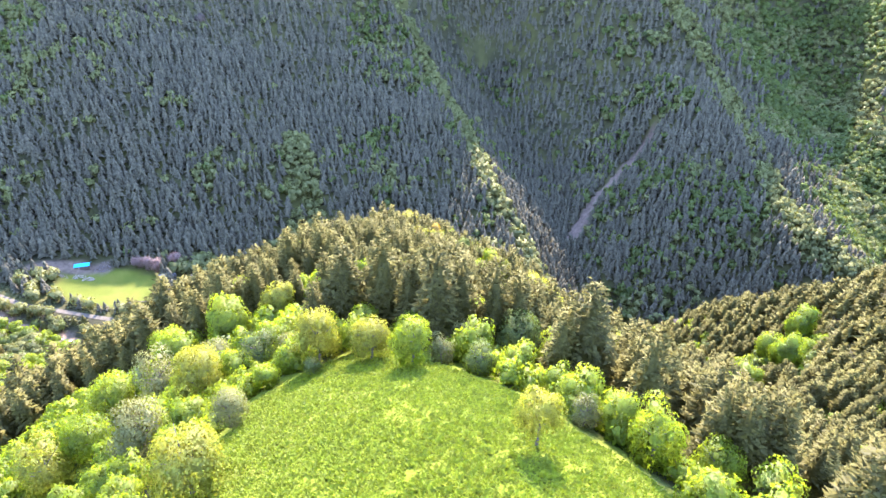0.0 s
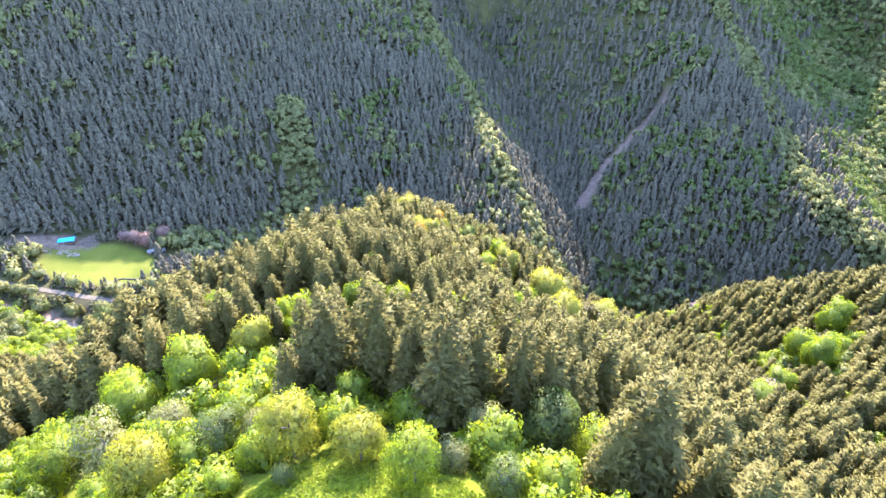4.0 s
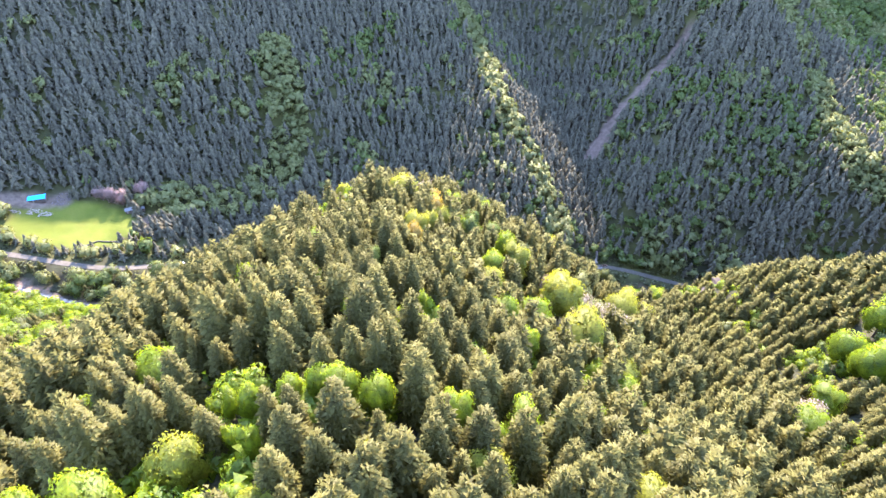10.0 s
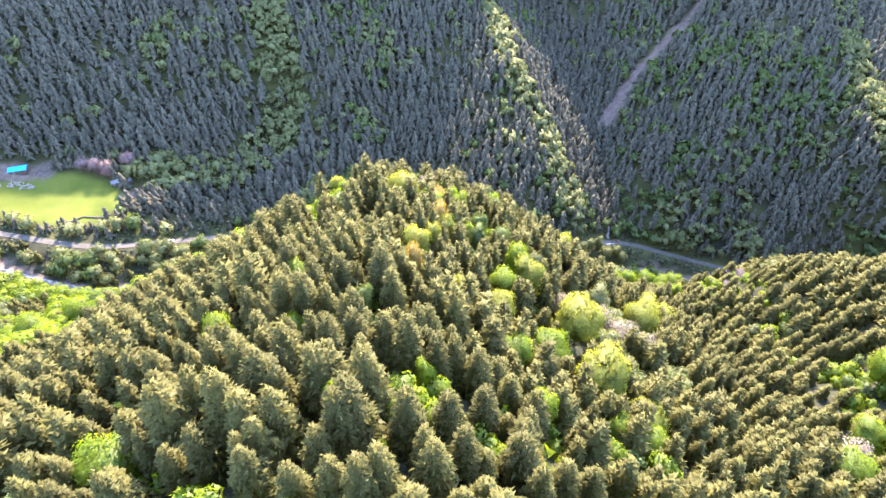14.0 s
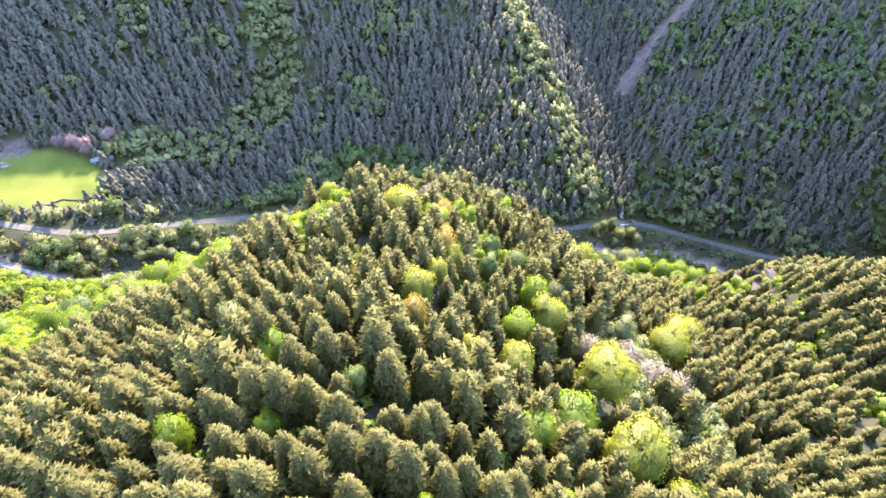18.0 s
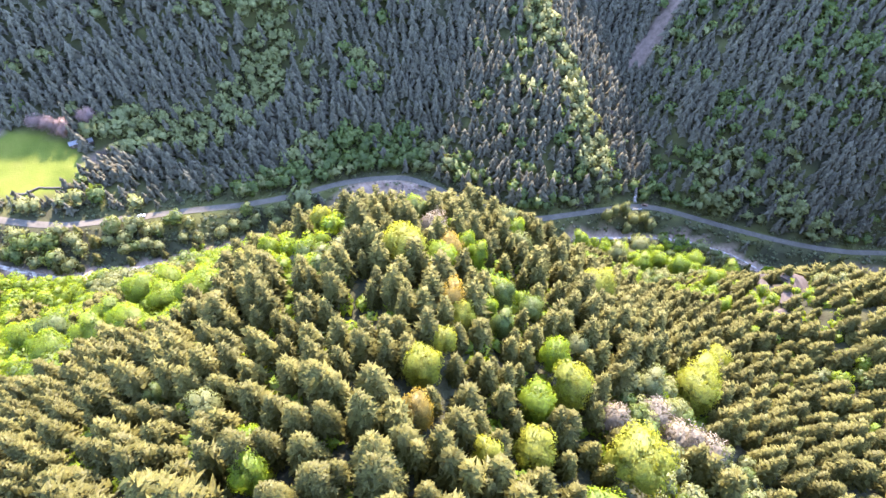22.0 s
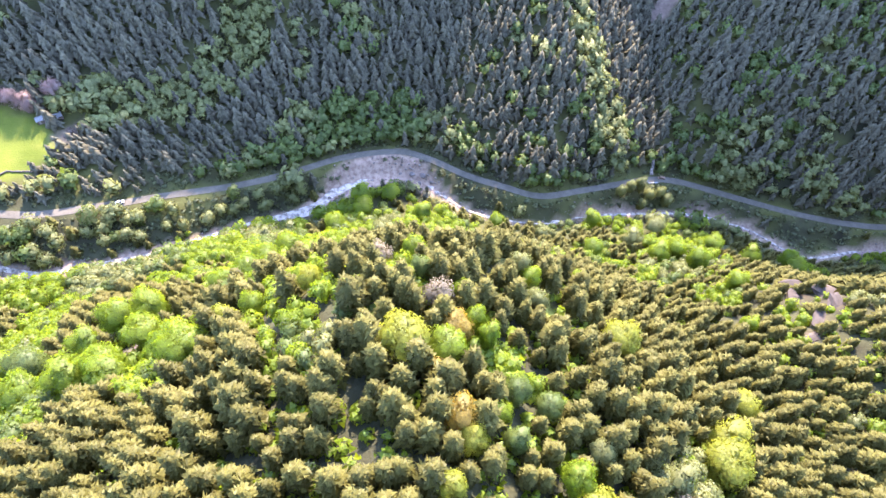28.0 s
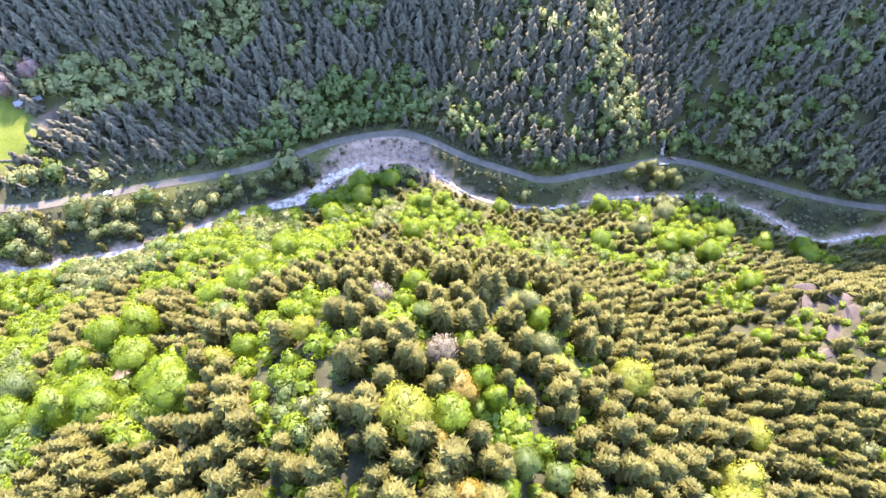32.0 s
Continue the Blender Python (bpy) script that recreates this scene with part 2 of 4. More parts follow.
def ground_look():
    """Forest floor, meadow grass, gravel and scree, mixed where the land carries them."""
    n, l = _gn, _gl
    b = n["Principled BSDF"]
    b.inputs["Roughness"].default_value = 0.95
    b.inputs["Specular IOR Level"].default_value = 0.15

    def part_of(name):
        a = n.new("ShaderNodeAttribute")
        a.attribute_name = name
        return a.outputs["Fac"]

    floor_col = ramp_node(n, l, noise_node(n, l, 0.12, 8), [(0.3, (0.020, 0.018, 0.010)), (0.5, (0.030, 0.030, 0.014)), (0.72, (0.048, 0.046, 0.020))])
    grass = ramp_node(n, l, noise_node(n, l, 0.09, 8), [(0.32, (0.070, 0.096, 0.003)), (0.5, (0.088, 0.114, 0.004)), (0.68, (0.116, 0.126, 0.012))])
    grass = mix_node(n, l, 0.6, grass, ramp_node(n, l, noise_node(n, l, 1.6, 4), [(0.3, (0.66, 0.70, 0.55)), (0.65, (1.0, 1.0, 1.0))]), "MULTIPLY")
    gravel = ramp_node(n, l, noise_node(n, l, 0.5, 8), [(0.3, (0.135, 0.090, 0.064)), (0.7, (0.270, 0.190, 0.138))])
    scree = ramp_node(n, l, noise_node(n, l, 0.35, 8), [(0.3, (0.078, 0.055, 0.040)), (0.7, (0.150, 0.110, 0.082))])
    worn = ramp_node(n, l, noise_node(n, l, 0.8, 6), [(0.3, (0.14, 0.155, 0.014)), (0.7, (0.19, 0.18, 0.036))])
    col = mix_node(n, l, part_of("meadow"), floor_col, grass)
    col = mix_node(n, l, part_of("worn"), col, worn)
    col = mix_node(n, l, part_of("scree"), col, scree)
    col = mix_node(n, l, part_of("gravel"), col, gravel)
    l.new(col, b.inputs["Base Color"])
    h = n.new("ShaderNodeBump")
    h.inputs["Distance"].default_value = 0.35
    l.new(noise_node(n, l, 1.3, 8), h.inputs["Height"])
    l.new(h.outputs[0], b.inputs["Normal"])


ground_look()
ASPHALT = surface("worn_asphalt", [(0.3, (0.074, 0.064, 0.048)), (0.7, (0.112, 0.098, 0.074))], 0.3, 3.0, 0.9, 0.01)
ROCK = surface("grey_rock", [(0.3, (0.040, 0.032, 0.026)), (0.7, (0.108, 0.082, 0.066))], 0.35, 2.5, 0.9, 0.15, 1.5)
BOULDER = surface("river_boulder", [(0.3, (0.095, 0.076, 0.062)), (0.7, (0.205, 0.166, 0.140))], 0.7, 4.0, 0.9, 0.05)


def water_look():
    m, n, l = shader("white_water")
    b = n["Principled BSDF"]
    f = noise_node(n, l, 0.45, 8)
    b.inputs["Specular IOR Level"].default_value = 0.15
    l.new(ramp_node(n, l, f, [(0.36, (0.10, 0.082, 0.064)), (0.60, (0.36, 0.30, 0.245))]), b.inputs["Base Color"])
    l.new(ramp_node(n, l, f, [(0.38, (0.35, 0.35, 0.35)), (0.55, (0.8, 0.8, 0.8))]), b.inputs["Roughness"])
    h = n.new("ShaderNodeBump")
    h.inputs["Distance"].default_value = 0.15
    l.new(noise_node(n, l, 1.2, 6), h.inputs["Height"])
    l.new(h.outputs[0], b.inputs["Normal"])
    return m


WATER = water_look()


# ---- mesh helpers ----
def mesh_of(name, verts, faces, material, tint=None, flat=True, normals=None):
    """A mesh from arrays: faces all triangles or all quads."""
    verts, faces = np.asarray(verts, np.float32), np.asarray(faces, np.int32)
    me = bpy.data.meshes.new(name)
    me.vertices.add(len(verts))
    me.vertices.foreach_set("co", verts.ravel())
    k = faces.shape[1]
    me.loops.add(faces.size)
    me.loops.foreach_set("vertex_index", faces.ravel())
    me.polygons.add(len(faces))
    me.polygons.foreach_set("loop_start", np.arange(0, faces.size, k, dtype=np.int32))
    if not flat:
        me.polygons.foreach_set("use_smooth", np.ones(len(faces), bool))
    me.update(calc_edges=True)
    if tint is not None:
        me.attributes.new("tint", "FLOAT", "POINT").data.foreach_set("value", np.asarray(tint, np.float32))
    if normals is not None:
        me.polygons.foreach_set("use_smooth", np.ones(len(faces), bool))
        me.normals_split_custom_set_from_vertices(np.asarray(normals, np.float32))
    me.materials.append(material)
    return me


def part(name, me, parent, label="", at=None):
    ob = new(name, me)
    ob.parent = parent
    if at is not None:
        ob.matrix_basis = at
    return tagged(ob, label) if label else ob


# ---- ground ----
def stretched(lo, hi, step, far):
    """Even steps from lo to hi, growing ones out to far."""
    mid = list(np.arange(lo, hi + 0.1, step))
    out, d, v = [], step, hi
    while v < far[1]:
        d *= 1.35
        v += d
        out.append(v)
    low, d, v = [], step, lo
    while v > far[0]:
        d *= 1.35
        v -= d
        low.append(v)
    return np.array(low[::-1] + mid + out)


def meadow_share(x, y, grow=0.0):
    """How much a place is open grass: the bald crest and the clearing beside the river road."""
    top, _ = off_line(x, y, [(2, -300, 0), (1, 0, 0), (-1, 30, 0), (-9, 53, 0)])
    edge = 5 * (value_noise(x / 9, y / 9, 11) - 0.5)
    wide = 27 - 10 * smooth(25, 60, y) + grow
    crest = 1 - smooth(-1.5, 1.5, top - wide + edge)
    strip = 1 - smooth(-1, 1, off_line(x, y, [(-64, 52, 0), (-56, 70, 0), (-52, 84, 0)])[0] - 4.5 - grow + 0.6 * edge)
    field = np.hypot((x + 232) / 40, (y - 379) / 23)
    return np.maximum(np.maximum(crest, strip), 1 - smooth(0.9, 1.05, field + edge * 0.02))


CRAGS_EAST = [(148, 292, 11), (141, 284, 9), (153, 284, 12), (139, 270, 9), (147, 276, 8), (161, 290, 9), (133, 262, 7), (127, 252, 7), (168, 296, 8)]
GLADE = [(-16, 264, 0), (-4, 254, 0), (6, 243, 0), (15, 231, 0)]   # a strip of green growth below the top
TRACK = [(-112, 232, 0), (-106, 244, 0), (-101, 258, 0), (-92, 269, 0)]   # bare earth on the west slope
PALE_STRIP = [(23, 270, 0), (28, 257, 0), (34, 246, 0)]   # dry grass on the east shoulder
HEAP_SPOT = [(-191, 389, 0), (-184, 394, 0)]
FARMYARD = [(-292, 390, 0), (-276, 394, 0), (-262, 400, 0), (-252, 402, 0)]   # trodden earth round the shed
MEADOW_PATH = [(13, 22, 0), (8, 35, 0), (4, 41, 0), (-1, 46, 0), (-6, 52, 0), (-13, 56, 0)]


def lay_ground():
    xs, ys = stretched(-420, 520, 4, (-3500, 3500)), stretched(-100, 760, 4, (-3500, 3500))
    gx, gy = np.meshgrid(xs, ys)
    x, y = gx.ravel(), gy.ravel()
    z = land(x, y)
    w, h = len(xs), len(ys)
    i = (np.arange(h - 1)[:, None] * w + np.arange(w - 1)[None, :]).ravel()
    me = mesh_of("ground", np.c_[x, y, z], np.c_[i, i + 1, i + 1 + w, i + w], GROUND_LOOK, None, False)
    rv = off_line(x, y, RIVER_LINE)[0] + 5 * (value_noise(x / 11, y / 11, 21) - 0.5) + 1.0 * smooth(-60, -90, x) + 1.6 * smooth(0, 15, x) * (1 - smooth(70, 90, x))
    masks = {"meadow": meadow_share(x, y, 4.0) * np.where(y > 320, 0.62, 1.0), "gravel": 1 - smooth(3.8, 5.5, rv - 6 * (1 - smooth(10, 40, np.hypot(x + 38, y - 382))) + 1.6 * smooth(-5, 30, x)),
             "worn": np.maximum(0.9 * (1 - smooth(1.5, 4.0, off_line(x, y, PALE_STRIP)[0] + 3 * (value_noise(x / 5, y / 5, 25) - 0.5))) + (1 - smooth(0.1, 1.3, off_line(x, y, MEADOW_PATH)[0])) * 0.3, 0.20 * smooth(340, 350, y) * np.clip(1.6 * value_noise(x / 12, y / 12, 24) - 0.2, 0, 1)),
             "scree": np.maximum(1 - smooth(5, 9, off_line(x, y, SLIDE)[0] + 5 * (value_noise(x / 9, y / 9, 22) - 0.5)),
                                 np.maximum(1 - smooth(1.0, 3, off_line(x, y, TRACK)[0]),
                                            0.85 * (1 - smooth(4, 9, np.minimum(off_line(x, y, FARMYARD)[0], off_line(x, y, HEAP_SPOT)[0] + 1) + 6 * (value_noise(x / 7, y / 7, 23) - 0.5)))))}
    for cx, cy, cs in CRAGS_EAST:
        masks["scree"] = np.maximum(masks["scree"], 0.4 * (1 - smooth(0.25, 0.5, np.hypot(x - cx, y - 1 - cy) / cs)))
    for k, v in masks.items():
        me.attributes.new(k, "FLOAT", "POINT").data.foreach_set("value", np.asarray(v, np.float32))
    tagged(new("ground", me), "steep forest floor, alpine meadow and gravel river bed", "ground", kind="structure")


lay_ground()


def ribbon(name, line, half, lift, material, label, category, wobble=0.0, crown=0.0):
    """A strip along a line that follows its heights: a road or a stream; half gives the half width at x."""
    p = np.array(line)
    t = np.gradient(p[:, :2], axis=0)
    t /= np.linalg.norm(t, axis=1)[:, None]
    side = np.c_[t[:, 1], -t[:, 0]]
    cols = np.linspace(-1, 1, 7)
    v, n = [], len(p)
    for k in range(n):
        hw = half(p[k, 0]) * (1 + wobble * (value_noise(np.array([k / 4.0]), np.array([0.0]), 31)[0] - 0.5) * 2)
        for c in cols:
            q = p[k, :2] + side[k] * c * hw
            v.append((q[0], q[1], p[k, 2] + lift - crown * c * c))
    a = (np.arange(n - 1)[:, None] * 7 + np.arange(6)[None, :]).ravel()
    me = mesh_of(name, v, np.c_[a, a + 1, a + 8, a + 7], material, None, False)
    return tagged(new(name, me), label, category, kind="structure")


ribbon("road", ROAD_LINE, lambda x: 2.0, 0.12, ASPHALT, "narrow grey asphalt valley road beside the river", "road", 0.05, 0.06)
ribbon("water", RIVER_LINE, lambda x: (0.7 if x > 0 else 1.1) + 2.0 * max(0.0, 1 - abs(x + 55) / 40), -1.65, WATER, "pale white-water mountain stream between gravel banks", "river", 0.45)


# ---- trees ----
def spruce_shape(sprays, size, seed, core=7):
    """A spruce one metre high: a dark inner cone under layered boughs of fine drooping needle sprays."""
    r = np.random.RandomState(seed)

    def reach(s):
        return 0.188 * (1 - s) ** 0.70 * np.minimum(1.0, 0.72 + 1.6 * s) + 0.008

    cv, cf = [], []
    rings = (0.02, 0.30, 0.62)
    for e in rings:
        for k in range(core):
            a, q = (k + r.rand() * 0.3) * math.tau / core, 0.50 * float(reach(e)) * (0.85 + 0.3 * r.rand())
            cv.append((q * math.cos(a), q * math.sin(a), 0.04 + 0.82 * e))
    cv.append((0, 0, 0.84))
    for k in range(core):
        n1 = (k + 1) % core
        for e in range(len(rings) - 1):
            x, y = e * core, (e + 1) * core
            cf += [(x + k, x + n1, y + n1), (x + k, y + n1, y + k)]
        cf.append((2 * core + k, 2 * core + n1, 3 * core))
    cv = np.array(cv)
    cn = cv * (1, 1, 0) + (0, 0, 0.02)
    # boughs sit in loose whorls, sprays cluster along each bough
    s = 1 - (1 - 0.985 * r.rand(sprays)) ** 0.58
    whorls = 19
    w = np.floor(s * whorls)
    s = s + 0.55 * ((w + 0.5) / whorls - s) + 0.006 * r.randn(sprays)
    s = np.clip(s, 0, 0.985)
    count = np.maximum(4, np.round(11 * (1 - 0.5 * s)))
    bough = np.floor(r.rand(sprays) * count)
    key = hashed(w, bough, seed)
    a = (bough + 0.8 * hashed(w, w * 0, seed + 1) * 5 + 0.5 * (key - 0.5)) * math.tau / count
    out = reach(s) * (0.74 + 0.46 * key)
    along_bough = 0.38 + 0.62 * r.rand(sprays) ** 0.75
    rho = out * along_bough
    a = a + r.randn(sprays) * 0.20 * (1.15 - 0.5 * along_bough)
    z = 0.055 + 0.91 * s + 0.012 - rho * (0.62 - 0.75 * s) + 0.008 * r.randn(sprays)
    p = np.c_[rho * np.cos(a), rho * np.sin(a), z]
    turn = a + 0.75 * r.randn(sprays)
    d = np.c_[np.cos(turn), np.sin(turn), -0.45 + 0.95 * s + 0.30 * r.randn(sprays)]
    d /= np.linalg.norm(d, axis=1)[:, None]
    side = np.cross(d, np.c_[0.5 * r.randn(sprays, 2), np.ones(sprays)])
    side /= np.linalg.norm(side, axis=1)[:, None]
    L = (size * (0.6 + 0.8 * r.rand(sprays)) * (0.45 + 0.55 * (1 - s)))[:, None]
    v = np.stack([p - d * L * 0.35 - side * L * 0.26, p - d * L * 0.35 + side * L * 0.26, p + d * L * 0.65], 1).reshape(-1, 3)
    nrm = np.c_[np.cos(a), np.sin(a), 0.36 + 0.66 * s] + 0.40 * r.randn(sprays, 3)
    nrm = np.concatenate([np.repeat(nrm, 3, axis=0), cn])
    nrm /= np.linalg.norm(nrm, axis=1)[:, None]
    f = np.concatenate([np.arange(sprays * 3).reshape(-1, 3), np.array(cf) + sprays * 3])
    return np.concatenate([v, cv]).astype(np.float32), f.astype(np.int32), nrm.astype(np.float32)


def far_spruce_shape(tiers, points, seed):
    """A spruce one metre high seen from far: ragged skirts of boughs one above the other."""
    r = np.random.RandomState(seed)
    v, f, nn = [], [], []
    for t in range(tiers):
        s = t / tiers
        low, top = 0.04 + 0.82 * s, min(1.0, 0.04 + 0.82 * s + 0.42 - 0.14 * s)
        wide = 0.178 * (1 - s) ** 0.75 + 0.012
        b, a0 = len(v), r.rand() * math.tau
        v.append((0.012 * r.randn(), 0.012 * r.randn(), top))
        nn.append((0.2 * r.randn(), 0.2 * r.randn(), 1.0))
        for k in range(2 * points):
            a = a0 + k * math.pi / points
            q = wide * ((0.95 + 0.5 * r.rand()) if k % 2 else (0.50 + 0.2 * r.rand()))
            v.append((q * math.cos(a), q * math.sin(a), low + (0.0 if k % 2 else 0.07) + 0.04 * r.rand()))
            nn.append((math.cos(a) + 0.3 * r.randn(), math.sin(a) + 0.3 * r.randn(), (0.40 if k % 2 else 0.0) + 0.25 * r.randn()))
        f += [(b, b + 1 + k, b + 1 + (k + 1) % (2 * points)) for k in range(2 * points)]
    nn = np.array(nn)
    return np.array(v, np.float32), np.array(f, np.int32), (nn / np.linalg.norm(nn, axis=1)[:, None]).astype(np.float32)


def leafy_shape(cards, seed, leaf=0.06, lobes=9, lean=1.0, loose=0.0, inner=0.62):
    """A domed crown half a metre in radius round the origin: overlapping lobes covered with small leaf sprays."""
    r = np.random.RandomState(seed)
    cs, rs = [np.array([0, 0, 0.0])], [0.38]
    for k in range(lobes):
        a, u = k * 2.4 + r.rand(), r.rand()
        reach = 0.28 * math.sqrt(max(0.1, 1 - (1.5 * (u - 0.42)) ** 2))
        cs.append(np.array([reach * math.cos(a), reach * math.sin(a), (u - 0.45) * 0.58 * lean]))
        rs.append(0.13 + 0.10 * r.rand())
    cs, rs = np.array(cs), np.array(rs)
    wgt = rs ** 2 * np.r_[0.9, np.ones(lobes)]
    pick = r.choice(len(rs), cards, p=wgt / wgt.sum())
    d = r.randn(cards, 3)
    d[:, 2] = np.abs(d[:, 2]) * np.where(r.rand(cards) < 0.74, 1, -1)
    d /= np.linalg.norm(d, axis=1)[:, None]
    p = cs[pick] + d * (rs[pick] * (0.78 - 0.25 * loose + (0.30 + 0.45 * loose) * r.rand(cards) ** 0.8))[:, None]
    nrm = d + 0.45 * r.randn(cards, 3)
    nrm /= np.linalg.norm(nrm, axis=1)[:, None]
    u = np.cross(nrm, r.randn(cards, 3))
    u /= np.linalg.norm(u, axis=1)[:, None]
    w = np.cross(nrm, u)
    s = (leaf * (0.6 + 0.9 * r.rand(cards)))[:, None]
    v = np.stack([p - u * s * 0.75 - w * s * 0.5, p + u * s * 0.75 - w * s * 0.5, p + w * s * 0.95], 1).reshape(-1, 3)
    f = np.arange(cards * 3).reshape(-1, 3)
    # the leafy inside of each larger lobe: a low uneven ball
    cv, cf = [], []
    rows, sides = (3, 7) if cards > 900 else (2, 5)
    big = np.argsort(-rs)[:1 + lobes // (1 if cards > 900 else 3)]
    for c, rad in zip(cs[big], rs[big]):
        b = len(cv)
        rad *= inner - 0.35 * loose
        cv.append(c + (0, 0, rad))
        for e in range(1, rows + 1):
            t = math.pi * e / (rows + 1)
            for k in range(sides):
                a = (k + 0.5 * e) * math.tau / sides
                cv.append(c + rad * (0.92 + 0.16 * r.rand()) * np.array([math.sin(t) * math.cos(a), math.sin(t) * math.sin(a), math.cos(t)]))
        cv.append(c - (0, 0, rad))
        for k in range(sides):
            n1 = (k + 1) % sides
            cf.append((b, b + 1 + k, b + 1 + n1))
            for e in range(rows - 1):
                x, y = b + 1 + e * sides, b + 1 + (e + 1) * sides
                cf += [(x + k, y + k, x + n1), (x + n1, y + k, y + n1)]
            cf.append((b + 1 + rows * sides, b + 1 + (rows - 1) * sides + n1, b + 1 + (rows - 1) * sides + k))
    cv = np.array(cv)
    # leaves turn to the light: each spray faces away from the middle of its lobe and of the crown
    face = np.repeat(0.45 * d + 1.4 * (p - (0, 0, -0.12)) / 0.5 + 0.16 * r.randn(cards, 3), 3, axis=0)
    face = np.concatenate([face, cv - (0, 0, -0.12)])
    face /= np.linalg.norm(face, axis=1)[:, None] + 1e-6
    return np.concatenate([v, cv]).astype(np.float32), np.concatenate([f, np.array(cf) + len(v)]).astype(np.int32), face.astype(np.float32)


def stand(name, shapes, places, material, label, category, seed):
    """A wood of many trees in one mesh: places are rows of x, y, z, width, height."""
    r = np.random.RandomState(seed)
    vs, fs, ts, ns, base = [], [], [], [], 0
    which = r.randint(0, len(shapes), len(places))
    for k, (sv, sf, *sn) in enumerate(shapes):
        rows = places[which == k]
        if not len(rows):
            continue
        a = r.rand(len(rows)) * math.tau
        c, s = np.cos(a)[:, None], np.sin(a)[:, None]
        x = (sv[None, :, 0] * c - sv[None, :, 1] * s) * rows[:, 3:4] + rows[:, 0:1]
        y = (sv[None, :, 0] * s + sv[None, :, 1] * c) * rows[:, 3:4] + rows[:, 1:2]
        lean = r.randn(len(rows), 2) * 0.02
        z = sv[None, :, 2] * rows[:, 4:5]
        x, y, z = x + z * lean[:, :1], y + z * lean[:, 1:], z + rows[:, 2:3]
        vs.append(np.stack([x, y, z], -1).reshape(-1, 3))
        fs.append((sf[None] + (np.arange(len(rows)) * len(sv))[:, None, None]).reshape(-1, 3) + base)
        ts.append(np.repeat(r.rand(len(rows)), len(sv)))
        base += len(rows) * len(sv)
        if sn:
            q = sn[0][None]
            ns.append(np.stack([q[..., 0] * c - q[..., 1] * s, q[..., 0] * s + q[..., 1] * c, q[..., 2] + 0 * c], -1).reshape(-1, 3))
    me = mesh_of(name, np.concatenate(vs), np.concatenate(fs), material, np.concatenate(ts), True, np.concatenate(ns) if ns else None)
    return tagged(new(name, me), label, category, kind="stuff")


def scattered(x0, x1, y0, y1, step, seed):
    """Places on a jittered grid."""
    r = np.random.RandomState(seed)
    gx, gy = np.meshgrid(np.arange(x0, x1, step), np.arange(y0, y1, step))
    gx = gx + (np.arange(gx.shape[0]) % 2)[:, None] * step / 2
    return np.c_[gx.ravel() + (r.rand(gx.size) - 0.5) * step * 0.98, gy.ravel() + (r.rand(gx.size) - 0.5) * step * 0.98]


def open_ground(x, y):
    """Where no tree of the woods stands: road, river, meadows, scree."""
    return ((off_line(x, y, ROAD_LINE)[0] < 5) | (np.minimum(off_line(x, y, RIVER_LINE)[0], 1.5 * off_line(x, y + 1.2, RIVER_LINE)[0]) < 3.3 + 7.5 * (np.hypot(x + 38, y - 382) < 30) + 0.6 * (x > 75)) | (meadow_share(x, y) > 0.1)
            | (off_line(x, y, SLIDE)[0] < 7.5) | (off_line(x, y, GLADE)[0] < 3.2) | (off_line(x, y, PALE_STRIP)[0] < 2.6) | (off_line(x, y, FARMYARD)[0] < 8.0) | (off_line(x, y, HEAP_SPOT)[0] < 6) | (off_line(x, y, TRACK)[0] < 3.0) | (np.hypot((x + 12) / 11, (y - 116) / 4.5) < 1)
            | np.any([np.hypot(x - cx, y - 0.5 - cy) < 0.38 * cs for cx, cy, cs in CRAGS_EAST], axis=0))


# ---- broadleaf trees that stand out, one by one: place and crown width ----
FRESH_A = [(23, 42, 6.7), (30, 42, 6.1), (42, 50, 8.6), (11, 59, 3.6), (25, 60, 4.5), (-2, 62, 6.9), (20, 70, 8.7), (-58, 74, 13.0), (7, 75, 5.1), (9, 82, 7.2), (-5, 82, 3.0), (-60, 87, 10.4), (-49, 95, 11.9), (-40, 98, 13.0), (-22, 98, 4.5), (-54, 101, 13.0), (113, 103, 13.0), (68, 103, 8.3), (-22, 106, 4.1), (10, 108, 5.0), (-25, 108, 3.5), (5, 111, 6.0), (15, 112, 7.3), (-6, 113, 6.0), (-25, 115, 4.5), (-11, 115, 6.1), (-28, 116, 3.6), (-19, 116, 4.6), (-14, 117, 6.1), (40, 119, 7.6)]
FRESH_B = [(33, 126, 4.5), (43, 129, 4.8), (-46, 131, 9.8), (-12, 137, 4.6), (1, 146, 4.0), (22, 146, 6.2), (50, 151, 7.9), (41, 151, 6.0), (24, 153, 4.5), (106, 154, 11.6), (-38, 158, 5.8), (-24, 160, 4.6), (121, 167, 10.7), (20, 167, 8.1), (30, 174, 10.7), (-27, 176, 6.2), (141, 178, 13.0), (-29, 182, 4.7), (144, 191, 13.0), (21, 196, 8.0), (163, 203, 13.0), (26, 207, 7.0), (12, 220, 5.8), (2, 234, 8.9), (11, 238, 5.8), (-129, 241, 13.0), (8, 242, 5.8), (-96, 242, 11.7), (-112, 243, 12.4), (-67, 244, 13.0)]
